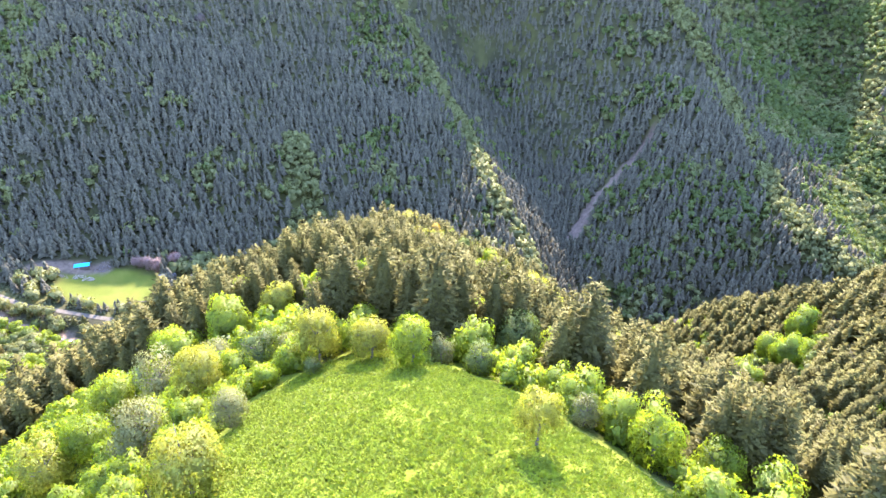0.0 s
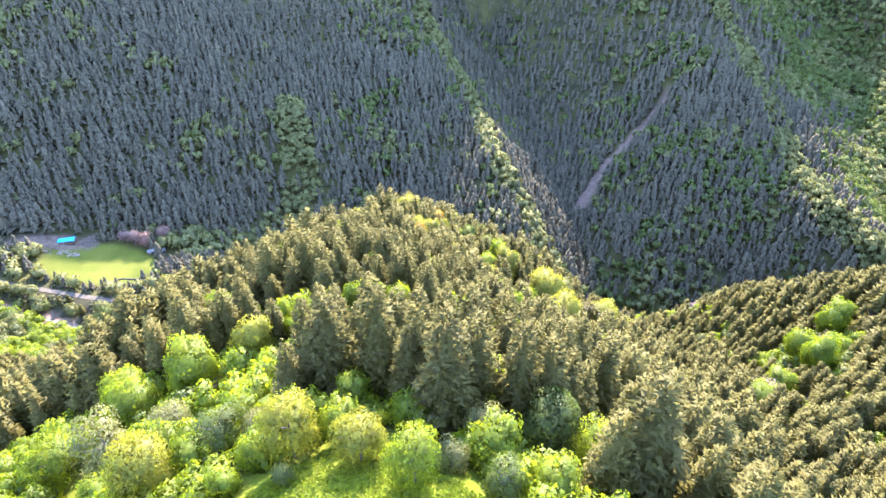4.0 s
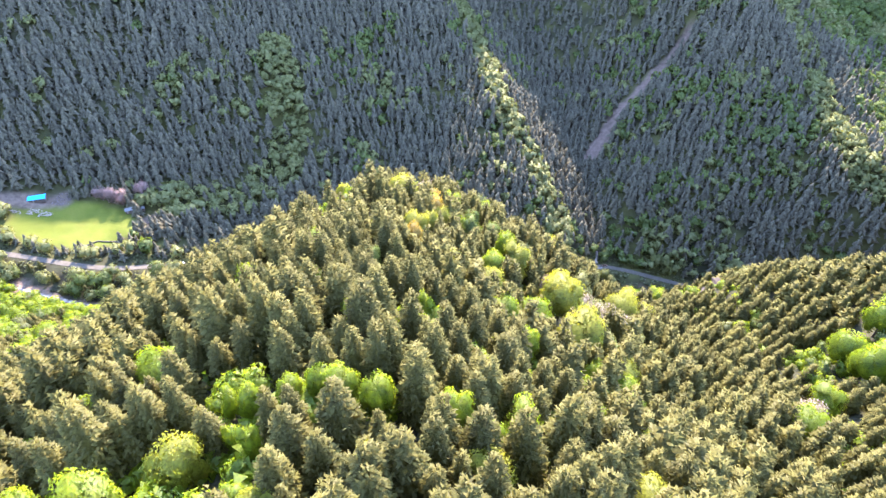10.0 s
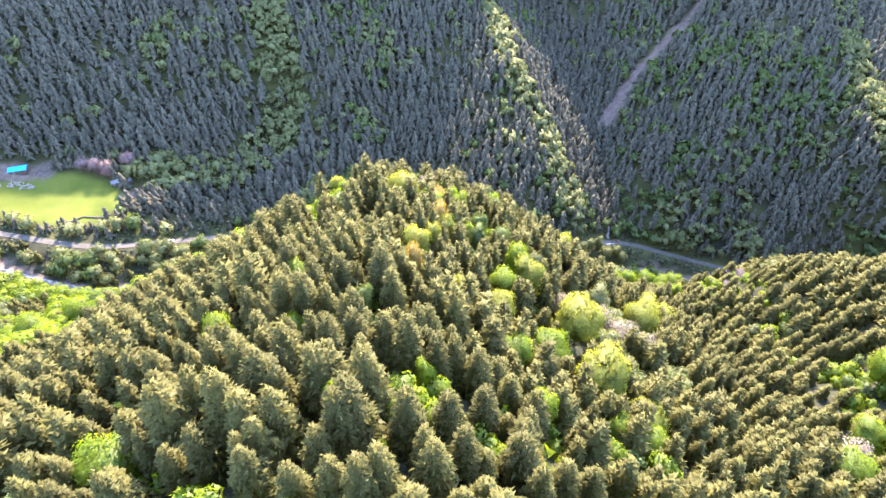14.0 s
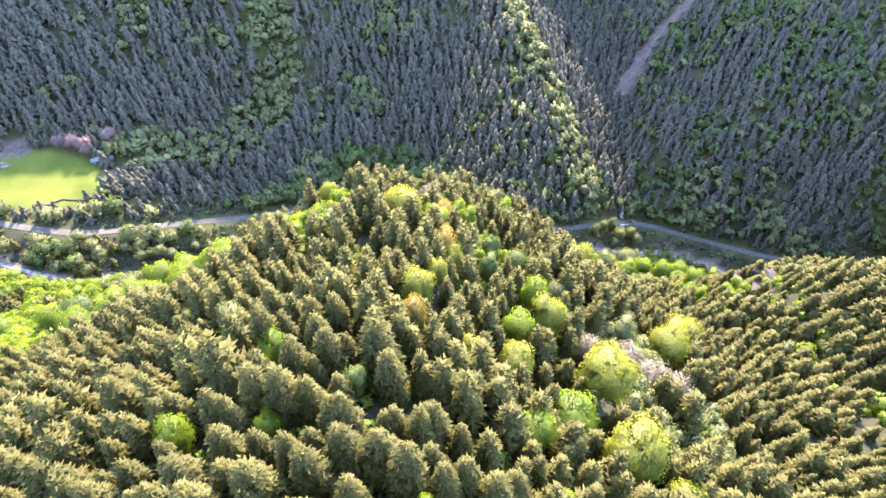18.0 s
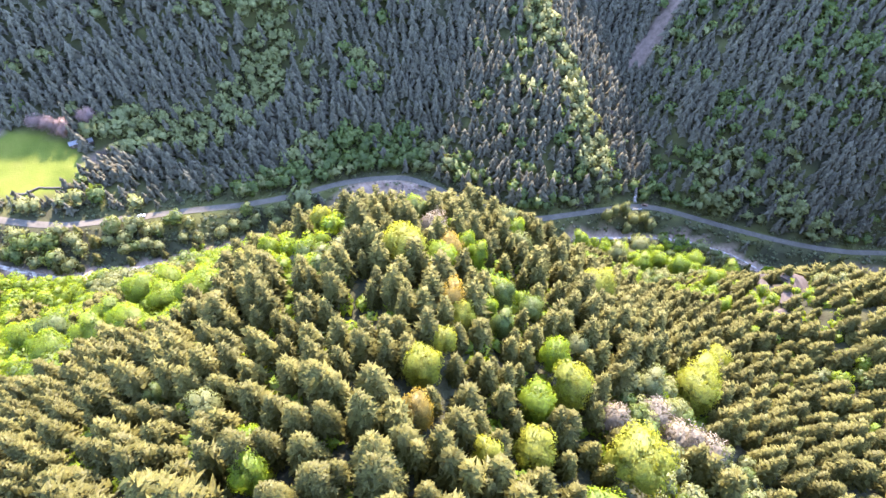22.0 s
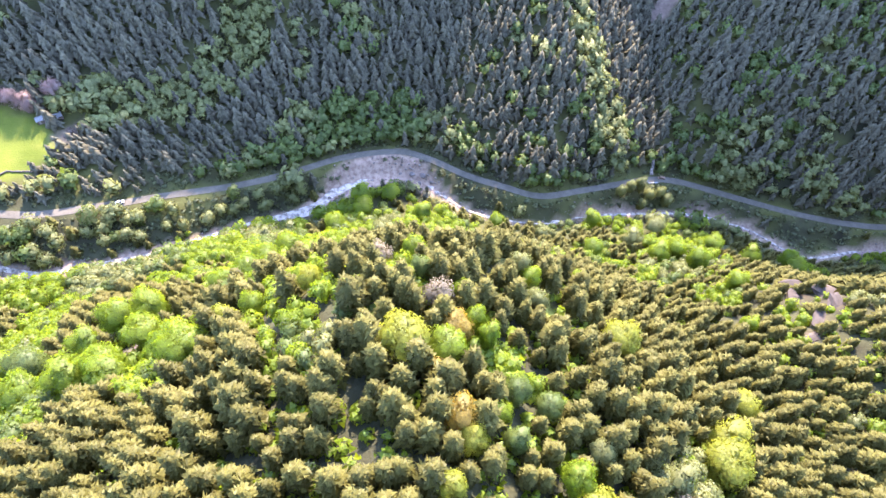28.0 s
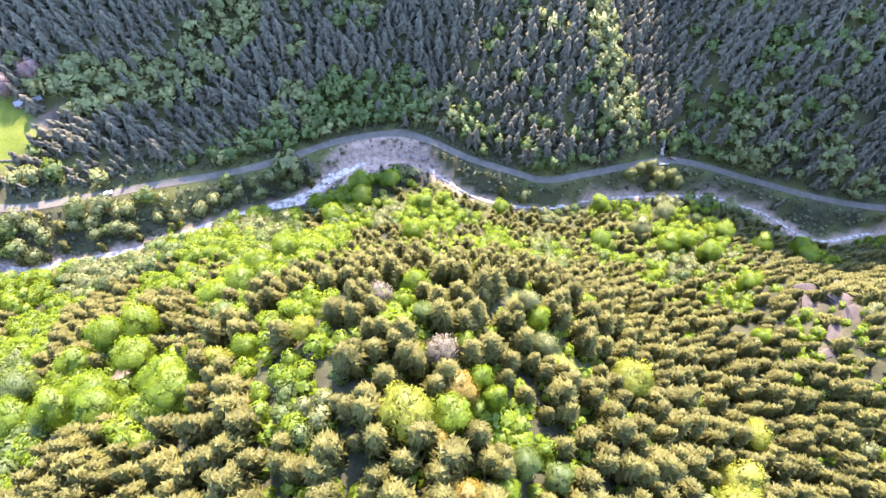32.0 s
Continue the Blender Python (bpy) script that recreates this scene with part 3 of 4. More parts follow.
FRESH_C = [(-102, 248, 12.1), (-74, 249, 13.0), (5, 251, 5.3), (-148, 252, 11.6), (-48, 253, 6.6), (-94, 259, 13.0), (-118, 259, 11.4), (-183, 260, 13.0), (24, 260, 6.4), (-110, 269, 13.0), (115, 270, 6.5), (-7, 270, 6.7), (43, 271, 6.1), (-101, 273, 13.0), (-77, 283, 11.2), (-70, 288, 11.3), (-68, 300, 13.0), (130, 300, 11.3), (-106, 305, 10.7), (-62, 310, 13.0), (-11, 317, 10.5), (127, 323, 12.5), (112, 331, 13.0), (78, 333, 12.0), (122, 334, 13.0), (196, 334, 13.0), (170, 339, 13.0), (-51, 341, 12.6), (198, 342, 13.0), (152, 347, 13.0)]
FRESH_D = [(-8, 348, 11.6), (-39, 355, 13.0), (32, 359, 11.1), (-41, 365, 13.0), (88, 366, 13.0), (-26, 369, 12.4)]
GOLD_A = [(-31, 104, 8.7), (-25, 43, 9.4), (-8, 67, 7.1), (-62, 68, 13.0), (-16, 70, 8.2), (-35, 71, 11.5), (32, 84, 9.9), (-18, 95, 6.2), (9, 101, 7.5), (32, 102, 8.5), (-7, 104, 3.5), (47, 118, 5.8), (51, 157, 9.0), (41, 166, 12.9), (9, 182, 5.7), (40, 185, 13.0), (19, 186, 7.6), (-2, 198, 6.7), (29, 201, 9.3), (2, 205, 5.0), (6, 213, 5.5), (72, 214, 13.0), (77, 221, 12.4), (-7, 234, 9.6), (92, 234, 9.0), (49, 246, 10.1), (-56, 251, 6.2), (-31, 254, 5.3), (29, 296, 7.1)]
GREEN_A = [(7, 61, 4.9), (-16, 65, 3.0), (14, 72, 8.6), (-27, 76, 8.1), (-12, 169, 4.7), (-56, 198, 4.1), (15, 214, 5.5), (23, 222, 6.3), (16, 225, 6.7), (-134, 251, 13.0), (-4, 258, 6.3), (-66, 270, 8.4)]
PALE_A = [(17, 47, 3.7), (-25, 56, 5.3), (-39, 59, 9.5), (2, 65, 4.3), (6, 71, 6.1), (-22, 76, 5.2), (-49, 84, 12.5), (-38, 84, 7.6), (-13, 91, 4.2), (-41, 191, 6.1), (53, 209, 8.1), (33, 213, 5.9), (25, 252, 6.6), (22, 264, 6.2), (102, 343, 13.0), (123, 361, 13.0)]
RUST_A = [(17, 132, 4.8), (-3, 188, 6.7), (4, 218, 8.4), (-1, 229, 4.6), (3, 239, 8.7)]
BARE_A = [(110, 160, 10.2), (64, 194, 9.1), (58, 196, 9.6), (39, 196, 6.3), (53, 202, 7.9), (0, 248, 7.3), (-15, 265, 5.9)]
TREES = {"fresh": FRESH_A + FRESH_B + FRESH_C + FRESH_D, "gold": GOLD_A, "green": GREEN_A, "pale": PALE_A, "rust": RUST_A, "bare": BARE_A}
TREES["pink"] = [(-224, 405, 11.0), (-216, 403, 10.0), (-208, 401, 10.0), (-197, 409, 11.0)]
TREES["pale"] += [(107, 384, 7.5), (113, 387, 7), (119, 388.5, 8), (126, 386, 8), (133, 388, 7.5), (138, 385, 8.5), (122, 382, 7)]
LONE = (10, 39, 5.4)
LONE_ROWS = np.array([row for rows in TREES.values() for row in rows] + [LONE], float)


# ---- the woods ----
WEST_BELT = [(-186, 403, 0), (-150, 408, 0), (-122, 424, 0), (-106, 445, 0), (-103, 475, 0), (-112, 505, 0), (-119, 530, 0)]   # pale trees in the far woods; part of their paleness is painted sunlight
CREST_BELT = [(103, 401, 0), (98, 425, 0), (86, 455, 0), (60, 505, 0), (52, 545, 0), (40, 600, 0), (22, 645, 0), (0, 735, 0), (-28, 830, 0), (-45, 900, 0)]
EAST_BELT = [(360, 408, 0), (334, 436, 0), (327, 470, 0), (322, 580, 0), (322, 655, 0), (304, 712, 0), (300, 800, 0)]
# clumps of broadleaf trees: place and reach
FAR_CLUMPS = [(381, 602, 34), (471, 697, 32), (250, 704, 26), (252, 636, 24), (257, 596, 16), (487, 795, 34), (534, 725, 26), (-381, 569, 17), (-369, 594, 20), (-72, 757, 14)]
NEAR_CLUMPS = [(-75, 244, 13), (-105, 270, 13), (-67, 297, 13), (-54, 310, 12), (-46, 331, 12), (-34, 361, 11), (-7, 264, 6), (2, 251, 4), (8, 240, 6), (-123, 241, 13), (-109, 247, 10), (-176, 305, 9),
               (141, 352, 17), (118, 341, 12), (80, 325, 10), (119, 294, 8), (-10, 329, 9), (24, 334, 8), (-62, 273, 7), (19, 229, 6), (-102, 300, 7), (209, 343, 14), (-112, 226, 9), (-192, 267, 14),
               (143, 186, 11), (157, 191, 10), (145, 199, 8), (-48, 90, 9)]


def wood_places():
    near = scattered(-300, 300, 18, 345, 5.0, 1)
    bank = scattered(-330, 330, 345, 372, 5.4, 4)
    far = scattered(-400, 500, 372, 620, 4.9, 2)
    back = scattered(-600, 760, 620, 1060, 6.6, 3)
    wall = scattered(-60, 240, 850, 1030, 3.9, 6)
    p = np.concatenate([near, bank, far, back, wall])
    p = p[np.abs(p[:, 0]) < 0.8 * (p[:, 1] + 20) + 40]
    p = p[~open_ground(p[:, 0], p[:, 1])]
    gap = np.full(len(p), 1e9)
    for x, y, w in LONE_ROWS:
        gap = np.minimum(gap, np.hypot(p[:, 0] - x, p[:, 1] - y) - 0.33 * w)
    p = p[gap > 1.0]
    return np.c_[p, land(p[:, 0], p[:, 1])]


PLACES = wood_places()
rw = np.random.RandomState(5)
_x, _y = PLACES[:, 0], PLACES[:, 1]
_road_y = np.interp(_x, *np.array(sorted((p[0], p[1]) for p in ROAD_LINE)).T)
_near = _y < np.minimum(372, _road_y + 2)
_mixed = value_noise(_x / 34, _y / 34, 41) * 0.55 + value_noise(_x / 12, _y / 12, 42) * 0.45
_mixed = np.where(_near, _mixed, 0.40 * _mixed + 0.30 + 0.30 * rw.rand(len(PLACES)) - 0.15 + 0.30 * (value_noise(_x / 60, _y / 60, 43) - 0.5) * 0.6)
_valley = np.minimum(off_line(_x, _y, ROAD_LINE)[0], off_line(_x, _y, RIVER_LINE)[0])
_between = (_valley < 26) & (_y > 318) & (off_line(_x, _y - 14, RIVER_LINE)[0] < 16) & (_y < _road_y + 2)
_behind = (_x > -75) & (_x < 30) & (_y > _road_y) & (_y < _road_y + 30)   # dull leafy trees above the road bend
_low = smooth(285, 320, _y) * (_y < 372)                      # the foot of the near ridge
_west = smooth(-60, -85, _x) * smooth(225, 245, _y) * (_y < 372)
_belt = np.minimum(off_line(_x, _y, WEST_BELT)[0], off_line(_x, _y, CREST_BELT)[0])
_belt = (_belt < 9 + 5 * (_mixed - 0.5) + 4 * smooth(-60, -90, _x)) & (_mixed > 0.38) | (off_line(_x, _y, EAST_BELT)[0] < 13) & (_mixed > 0.33)
_right = smooth(330, 400, _x) * (_y > 400)                    # the sunny far slope
_broad = _mixed + 0.20 * (1 - smooth(0, 28, _valley)) + 0.16 * _low + 0.30 * _west + 0.30 * _right > np.where(_near, 0.74, np.where(_x > 110, 0.63, 0.66))
_broad |= _belt
_clump = np.any([np.hypot(_x - cx, _y - cy) < cr * (0.55 + 0.9 * _mixed) for cx, cy, cr in NEAR_CLUMPS], axis=0)
_grove = np.any([np.hypot(_x - cx, _y - cy) < cr * (0.45 + 1.0 * _mixed) for cx, cy, cr in FAR_CLUMPS], axis=0) & (rw.rand(len(PLACES)) < 0.7)
_broad |= _clump | _grove
_broad |= _behind & (_mixed > 0.36)
_edge = (_y < 95) & (meadow_share(_x * 0.78, _y - 8) > 0.02)
_edge |= (_y < 104) & (_x < -20) & (_x > -88) & (_mixed > 0.25)
_broad |= _edge
_thin = (np.hypot((_x - 62) / 20, (_y - 192) / 26) < 1) & (_mixed > 0.42)   # half-bare trees in the east gully
_broad |= _thin
_broad &= ~((_x < -125) & (_y > 338) & (_y < 400) & (_mixed < 0.60) & ~_between & ~_belt)
_size = 0.55 * rw.rand(len(PLACES)) + 0.45 * np.clip(1.6 * value_noise(_x / 17, _y / 17, 45) - 0.3, 0, 1)
SPRUCES = np.c_[PLACES, 9.5 + 13 * _size, 9.5 + 13 * _size]
SPRUCES[:, 3] *= 0.95 + 0.4 * rw.rand(len(PLACES))
_small = 1 - 0.3 * _low - 0.1 * (_y > 640)
SPRUCES[:, 3:] *= _small[:, None]
LEAFY = np.c_[PLACES, 4.5 + 3.5 * _size, 5 + 4.5 * _size]
LEAFY[_edge, 3:] *= 0.9
LEAFY[_between, 3] *= 1.5
LEAFY[_between, 4] *= 1.3
_lush = _near & (_x < -45) & (_y > 225) & ~_between
LEAFY[_lush, 3] *= 1.5
LEAFY[_lush, 4] *= 1.15
LEAFY[~_near, 3] *= 1.65
LEAFY[~_near, 4] *= 1.35
SPRUCES[~_near, 3] *= 0.98
SPRUCES[~_near, 4] *= 0.78
_side = _near & ((np.abs(_x) > 110) | (_y > 290))
SPRUCES[_side, 4] *= 0.66
SPRUCES[_side, 3] *= 0.90
HIGH = [spruce_shape(2900, 0.050, s) for s in (1, 2, 3, 4, 5, 6)]
MIDDLE = [spruce_shape(560, 0.094, s, 5) for s in (4, 5, 6, 14)]
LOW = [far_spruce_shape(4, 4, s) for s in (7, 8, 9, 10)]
SLOPE = [spruce_shape(170, 0.145, s, 5) for s in (11, 12, 13)]
_gone = rw.rand(len(PLACES)) < np.where(_between, np.where(_x > -25, 0.9, 0.42), 0.05)
_broad &= ~(_between & (_gone | (rw.rand(len(PLACES)) < 0.3)))
keep = ~_broad & ~_gone
# the spruces below the flight's line stand one by one, the rest as woods
_line = np.where(keep & (np.abs(_x + 2) < 70) & (_y < 250))[0]
_line = _line[np.argsort(np.hypot(_x[_line] + 2, 345 - PLACES[_line, 2] - np.maximum(0, 80 - _y[_line])))][:300]
_alone = np.zeros(len(PLACES), bool)
_alone[_line] = True
keep &= ~_alone
_mid = _near & (np.abs(_x) < 150) & (_y < 300)
stand("spruce_wood", MIDDLE, SPRUCES[keep & _mid], NEEDLES, "dense olive-green spruce wood on the steep near ridge", "spruce forest", 11)
stand("slope_spruce_wood", SLOPE, SPRUCES[keep & _near & ~_mid], NEEDLES, "olive-green spruce wood on the side slopes above the river", "spruce forest", 16)
stand("far_spruce_wood", LOW, SPRUCES[keep & ~_near], HAZY_NEEDLES, "spruce forest on the far valley side, bluish haze painted into its needles", "spruce forest", 12)
LEAF_MID = [leafy_shape(420, s, 0.055, 8, 1.15, 0.05) for s in (1, 2, 3)]
LEAF_LOW = [leafy_shape(56, s, 0.125, 3) for s in (3, 4, 5)]
_lift = LEAFY.copy()
_lift[:, 2] += LEAFY[:, 4] * 0.45
_kind = value_noise(_x / 26, _y / 26, 51) + 0.35 * (rw.rand(len(PLACES)) - 0.5)
# belt trees take the pale leaves: own tone plus sunlight put into the colour
_kind = np.where(_thin | _between | _belt, 0.08 + 0.3 * rw.rand(len(PLACES)), np.where(_edge, _kind + 0.1, np.where((_x < -130) & (_y > 330), 0.15 + 0.3 * _kind, _kind)))
_kind = np.where(_grove, 0.2 + 0.35 * rw.rand(len(PLACES)), _kind)
_kind = np.where(_clump, 0.36 + 0.35 * rw.rand(len(PLACES)), _kind)
_rim = _edge & (_y < 80) & (np.abs(_x) < 62)
stand("meadow_edge_wood", [leafy_shape(1500, s, 0.027, 12, 1.2, 0.15) for s in (51, 52, 53)], _lift[_rim & _broad], LEAVES["fresh"], "yellow-green young trees and tall shrubs round the meadow", "broadleaf trees", 20)
_hem = scattered(-75, 60, 14, 84, 2.7, 12)
_hem = _hem[(meadow_share(_hem[:, 0], _hem[:, 1], 10.0) > 0.5) & (meadow_share(_hem[:, 0], _hem[:, 1], 2.0) < 0.1)]
_hem = np.c_[_hem, land(_hem[:, 0], _hem[:, 1]) + 1.3, 3.4 + 2.2 * rw.rand(len(_hem)), 3.6 + 2.6 * rw.rand(len(_hem))]
stand("meadow_edge_shrubs", [leafy_shape(420, s, 0.045, 9, 1.2, 0.15) for s in (54, 55, 56)], _hem, LEAVES["fresh"], "dense yellow-green shrubs along the meadow's rim", "shrubs", 21)
for _name, _look, _where, _label in (
        ("fresh_broadleaf_wood", "fresh", _near & (_kind > 0.42), "yellow-green spring broadleaf trees among the spruces"),
        ("green_broadleaf_wood", "green", _near & (_kind > 0.30) & (_kind <= 0.42), "mid-green spring broadleaf trees among the spruces"),
        ("pale_broadleaf_wood", "pale", _near & (_kind <= 0.30), "grey-green half-leafed broadleaf trees near the river")):
    stand(_name, LEAF_MID, _lift[_broad & _where & ~_rim], LEAVES[_look], _label, "broadleaf trees", 13)
stand("far_broadleaf_wood", LEAF_LOW, _lift[_broad & ~_near & (_kind > 0.40)], LEAVES["green"], "green broadleaf trees among far shaded spruces", "broadleaf trees", 15)
stand("far_pale_wood", LEAF_LOW, _lift[_broad & ~_near & (_kind <= 0.40)], LEAVES["pale"], "pale grey-green broadleaf trees on the far slope", "broadleaf trees", 17)
# low green growth in the gaps of the near wood
_brush = scattered(-130, 150, 70, 345, 4.2, 8)
_thick = scattered(-40, 40, 100, 280, 2.0, 10)
_thick = _thick[(off_line(_thick[:, 0], _thick[:, 1], GLADE)[0] < 4.2) | (np.hypot((_thick[:, 0] + 12) / 12, (_thick[:, 1] - 116) / 5.5) < 1)]
_brush = _brush[(value_noise(_brush[:, 0] / 15, _brush[:, 1] / 15, 61) > 0.40) & ~open_ground(_brush[:, 0], _brush[:, 1])]
_brush = np.concatenate([_brush, _thick])
_brush = np.c_[_brush, land(_brush[:, 0], _brush[:, 1]) + 1.2, 3.0 + 2.6 * rw.rand(len(_brush)), 3.0 + 4.5 * rw.rand(len(_brush)) ** 2]
stand("undergrowth", [leafy_shape(26, s, 0.17, 1) for s in (5, 6)], _brush, LEAVES["fresh"], "bright green low shrubs between the trunks", "undergrowth", 18)
_scrub = scattered(-330, 340, 325, 440, 3.0, 9)
_road, _stream = off_line(_scrub[:, 0], _scrub[:, 1], ROAD_LINE)[0], off_line(_scrub[:, 0], _scrub[:, 1], RIVER_LINE)[0]
_scrub = _scrub[(((_road < 13) | (_stream < 15)) & (_road > 2.9) & (_stream > 4.4)) & (meadow_share(_scrub[:, 0], _scrub[:, 1]) < 0.1) & (np.hypot(_scrub[:, 0] + 38, _scrub[:, 1] - 382) > 13)]
_scrub = _scrub[value_noise(_scrub[:, 0] / 8, _scrub[:, 1] / 8, 62) > 0.22]
_scrub = np.c_[_scrub, land(_scrub[:, 0], _scrub[:, 1]) + 0.3, 2.6 + 3.2 * rw.rand(len(_scrub)) ** 2, 1.3 + 2.0 * rw.rand(len(_scrub))]
_scrub[off_line(_scrub[:, 0], _scrub[:, 1], ROAD_LINE)[0] < 4.6, 3:] *= 0.55
stand("roadside_shrubs", [leafy_shape(24, s, 0.16, 1) for s in (7, 8)], _scrub, LEAVES["scrub"], "dull grey-green scrub between road and river", "shrubs", 19)


# ---- trees that stand as single things ----
def stem_shape(seed, limbs=6, thin=0.03, top=0.62):
    """A tapered trunk with limbs, for a tree one metre high."""
    r = np.random.RandomState(seed)
    v, f = [], []

    def tube(a, b, ra, rb, n=6):
        a, b = np.array(a, float), np.array(b, float)
        d = (b - a) / np.linalg.norm(b - a)
        u = np.cross(d, (0.3, 0.9, 0.1))
        u /= np.linalg.norm(u)
        w, k0 = np.cross(d, u), len(v)
        for k in range(n):
            e = u * math.cos(k * math.tau / n) + w * math.sin(k * math.tau / n)
            v.append(a + e * ra)
            v.append(b + e * rb)
        for k in range(n):
            p, q = k0 + 2 * k, k0 + 2 * ((k + 1) % n)
            f.extend([(p, q, q + 1), (p, q + 1, p + 1)])

    bend = (r.randn(2) * 0.02).tolist()
    tube((0, 0, -0.06), (bend[0], bend[1], top * 0.5), thin, thin * 0.75)
    tube((bend[0], bend[1], top * 0.5), (bend[0] * 2, 0, top), thin * 0.75, thin * 0.3)
    for k in range(limbs):
        a, h = k * 2.4 + r.rand(), top * (0.42 + 0.5 * k / max(1, limbs))
        L = 0.28 * (0.7 + 0.5 * r.rand())
        tube((bend[0], bend[1], h), (L * math.cos(a), L * math.sin(a), h + L * 0.8), thin * 0.4, thin * 0.1, 4)
    return np.array(v, np.float32), np.array(f, np.int32)


STEM = mesh_of("trunk", *stem_shape(1), BARK)
POLE = mesh_of("trunk", *stem_shape(2, 0, 0.016, 0.70), BARK)
SPRUCE_CROWNS = [mesh_of("crown", v, f, NEEDLES, None, True, n) for v, f, n in HIGH]
SPRUCE_MADE = []
for me in SPRUCE_CROWNS:
    ob = tagged(new("spruce_tree"), "tall olive-green spruce on the wooded ridge", "tree", "spruces on the ridge")
    part("trunk", POLE, ob, "brown bark trunk")
    part("crown", me, ob)
    SPRUCE_MADE.append(ob)


def stood(x, y, z, wide, high, turn):
    return pose(x, y, z, 0, 0, turn) @ Matrix.Diagonal((wide, wide, high, 1))


for n, k in enumerate(_line):
    x, y, z, wd, hg = SPRUCES[k].tolist()
    m = stood(x, y, z - 0.2, wd, hg, 360 * rw.rand())
    if n < len(SPRUCE_MADE):
        SPRUCE_MADE[n].matrix_basis = m
    else:
        first = SPRUCE_MADE[n % len(SPRUCE_MADE)]
        copied = copy_thing(first, pose(0, 0, 0))
        copied.matrix_basis = m

LEAF_KINDS = {
    "fresh": ("broadleaf_tree", "yellow-green leafy spring tree among dark spruces"),
    "gold": ("broadleaf_tree", "pale golden-green domed tree in young leaf"),
    "rust": ("broadleaf_tree", "orange-tinged tree in young bronze leaf"),
    "green": ("broadleaf_tree", "deep green leafy tree on the slope"),
    "pale": ("broadleaf_tree", "grey-green half-leafed tree with visible twigs"),
    "bare": ("bare_tree", "pinkish-grey leafless tree with dense twigs"),
    "pink": ("blossom_tree", "pink flowering tree beside the farm clearing"),
}
for kind, rows in TREES.items():
    name, label = LEAF_KINDS[kind]
    firsts = []
    fine = []
    for s in (21, 22, 23, 24, 31, 32, 33):
        sv, sf, sn = leafy_shape(3000 if s < 30 else 5600, s, 0.0225 if s < 30 else 0.0165, 13 if s < 30 else 18, (0.9, 1.0, 1.15, 1.3)[s % 4], 1.0 if kind in ("bare", "pink") else 0.5 if kind == "pale" else 0.15, 0.80 if s < 30 else 0.42)
        sv[:, 2] = sv[:, 2] * 1.0 + (0.53 if s < 30 else 0.44)
        (firsts if s < 30 else fine).append(mesh_of("crown", sv, sf, LEAVES[kind], None, True, sn))
    made = {}
    for n, (x, y, wd) in enumerate(rows):
        z = float(land(x, y))
        wd *= 1.0 if y < 125 or y > 290 else 1.30 if kind == "gold" else 1.18
        wd = min(wd, 10.0) if y < 125 else min(wd, 15.0)
        m = stood(x, y, z - 0.1, wd, wd * ((1.0 if y < 125 else 0.95) + 0.35 * rw.rand()) + (3 if y > 105 and wd < 9 else 0), 360 * rw.rand())
        k = n % 4 if y > 92 else 4 + n % 3
        if k not in made:
            ob = tagged(new(name), label, "tree", kind + " trees")
            part("trunk", STEM, ob, "grey-brown bark trunk with limbs")
            part("crown", (firsts + fine)[k], ob)
            made[k] = ob
            ob.matrix_basis = m
        else:
            copy_thing(made[k], pose(0, 0, 0)).matrix_basis = m


# the tree that stands alone on the meadow
lone = tagged(new("broadleaf_tree"), "lone round yellow-green tree on the open meadow", "tree")
part("trunk", STEM, lone, "slender grey-brown trunk")
sv, sf, sn = leafy_shape(4600, 41, 0.018, 14, 1.0, 0.0, 0.30)
sv[:, 2] = sv[:, 2] * 0.80 + 0.62
part("crown", mesh_of("crown", sv, sf, LEAVES["gold"], None, True, sn), lone)
lone.matrix_basis = stood(LONE[0], LONE[1], float(land(LONE[0], LONE[1])), LONE[2], 7.0, 40)


# ---- rocks ----
def rock_mesh(name, seed, material, flat=0.7, sharp=0.35):
    bm = bmesh.new()
    bmesh.ops.create_icosphere(bm, subdivisions=2, radius=0.5)
    for v in bm.verts:
        n = noise.noise(v.co * 2.3 + Vector((seed * 7.1, 0, 0))) + 0.5 * noise.noise(v.co * 5.1 + Vector((0, seed * 3.3, 0)))
        v.co *= 1 + sharp * n
        v.co.z *= flat
    me = bpy.data.meshes.new(name)
    bm.to_mesh(me)
    bm.free()
    me.materials.append(material)
    return me


CRAGS = [rock_mesh("rock_outcrop", s, ROCK, 0.5, 0.5) for s in range(4)]
STONES = [rock_mesh("boulder", s + 9, BOULDER, 0.7, 0.3) for s in range(4)]


def set_rock(name, me, x, y, size, label, category, group, sink=0.15, tilt=0.0):
    z = float(land(x, y))
    ob = tagged(new(name, me), label, category, group)
    ob.matrix_basis = pose(x, y, z + size[2] * (0.25 - sink), tilt, tilt * 0.6, 360 * rw.rand()) @ Matrix.Diagonal((*size, 1))
    return ob


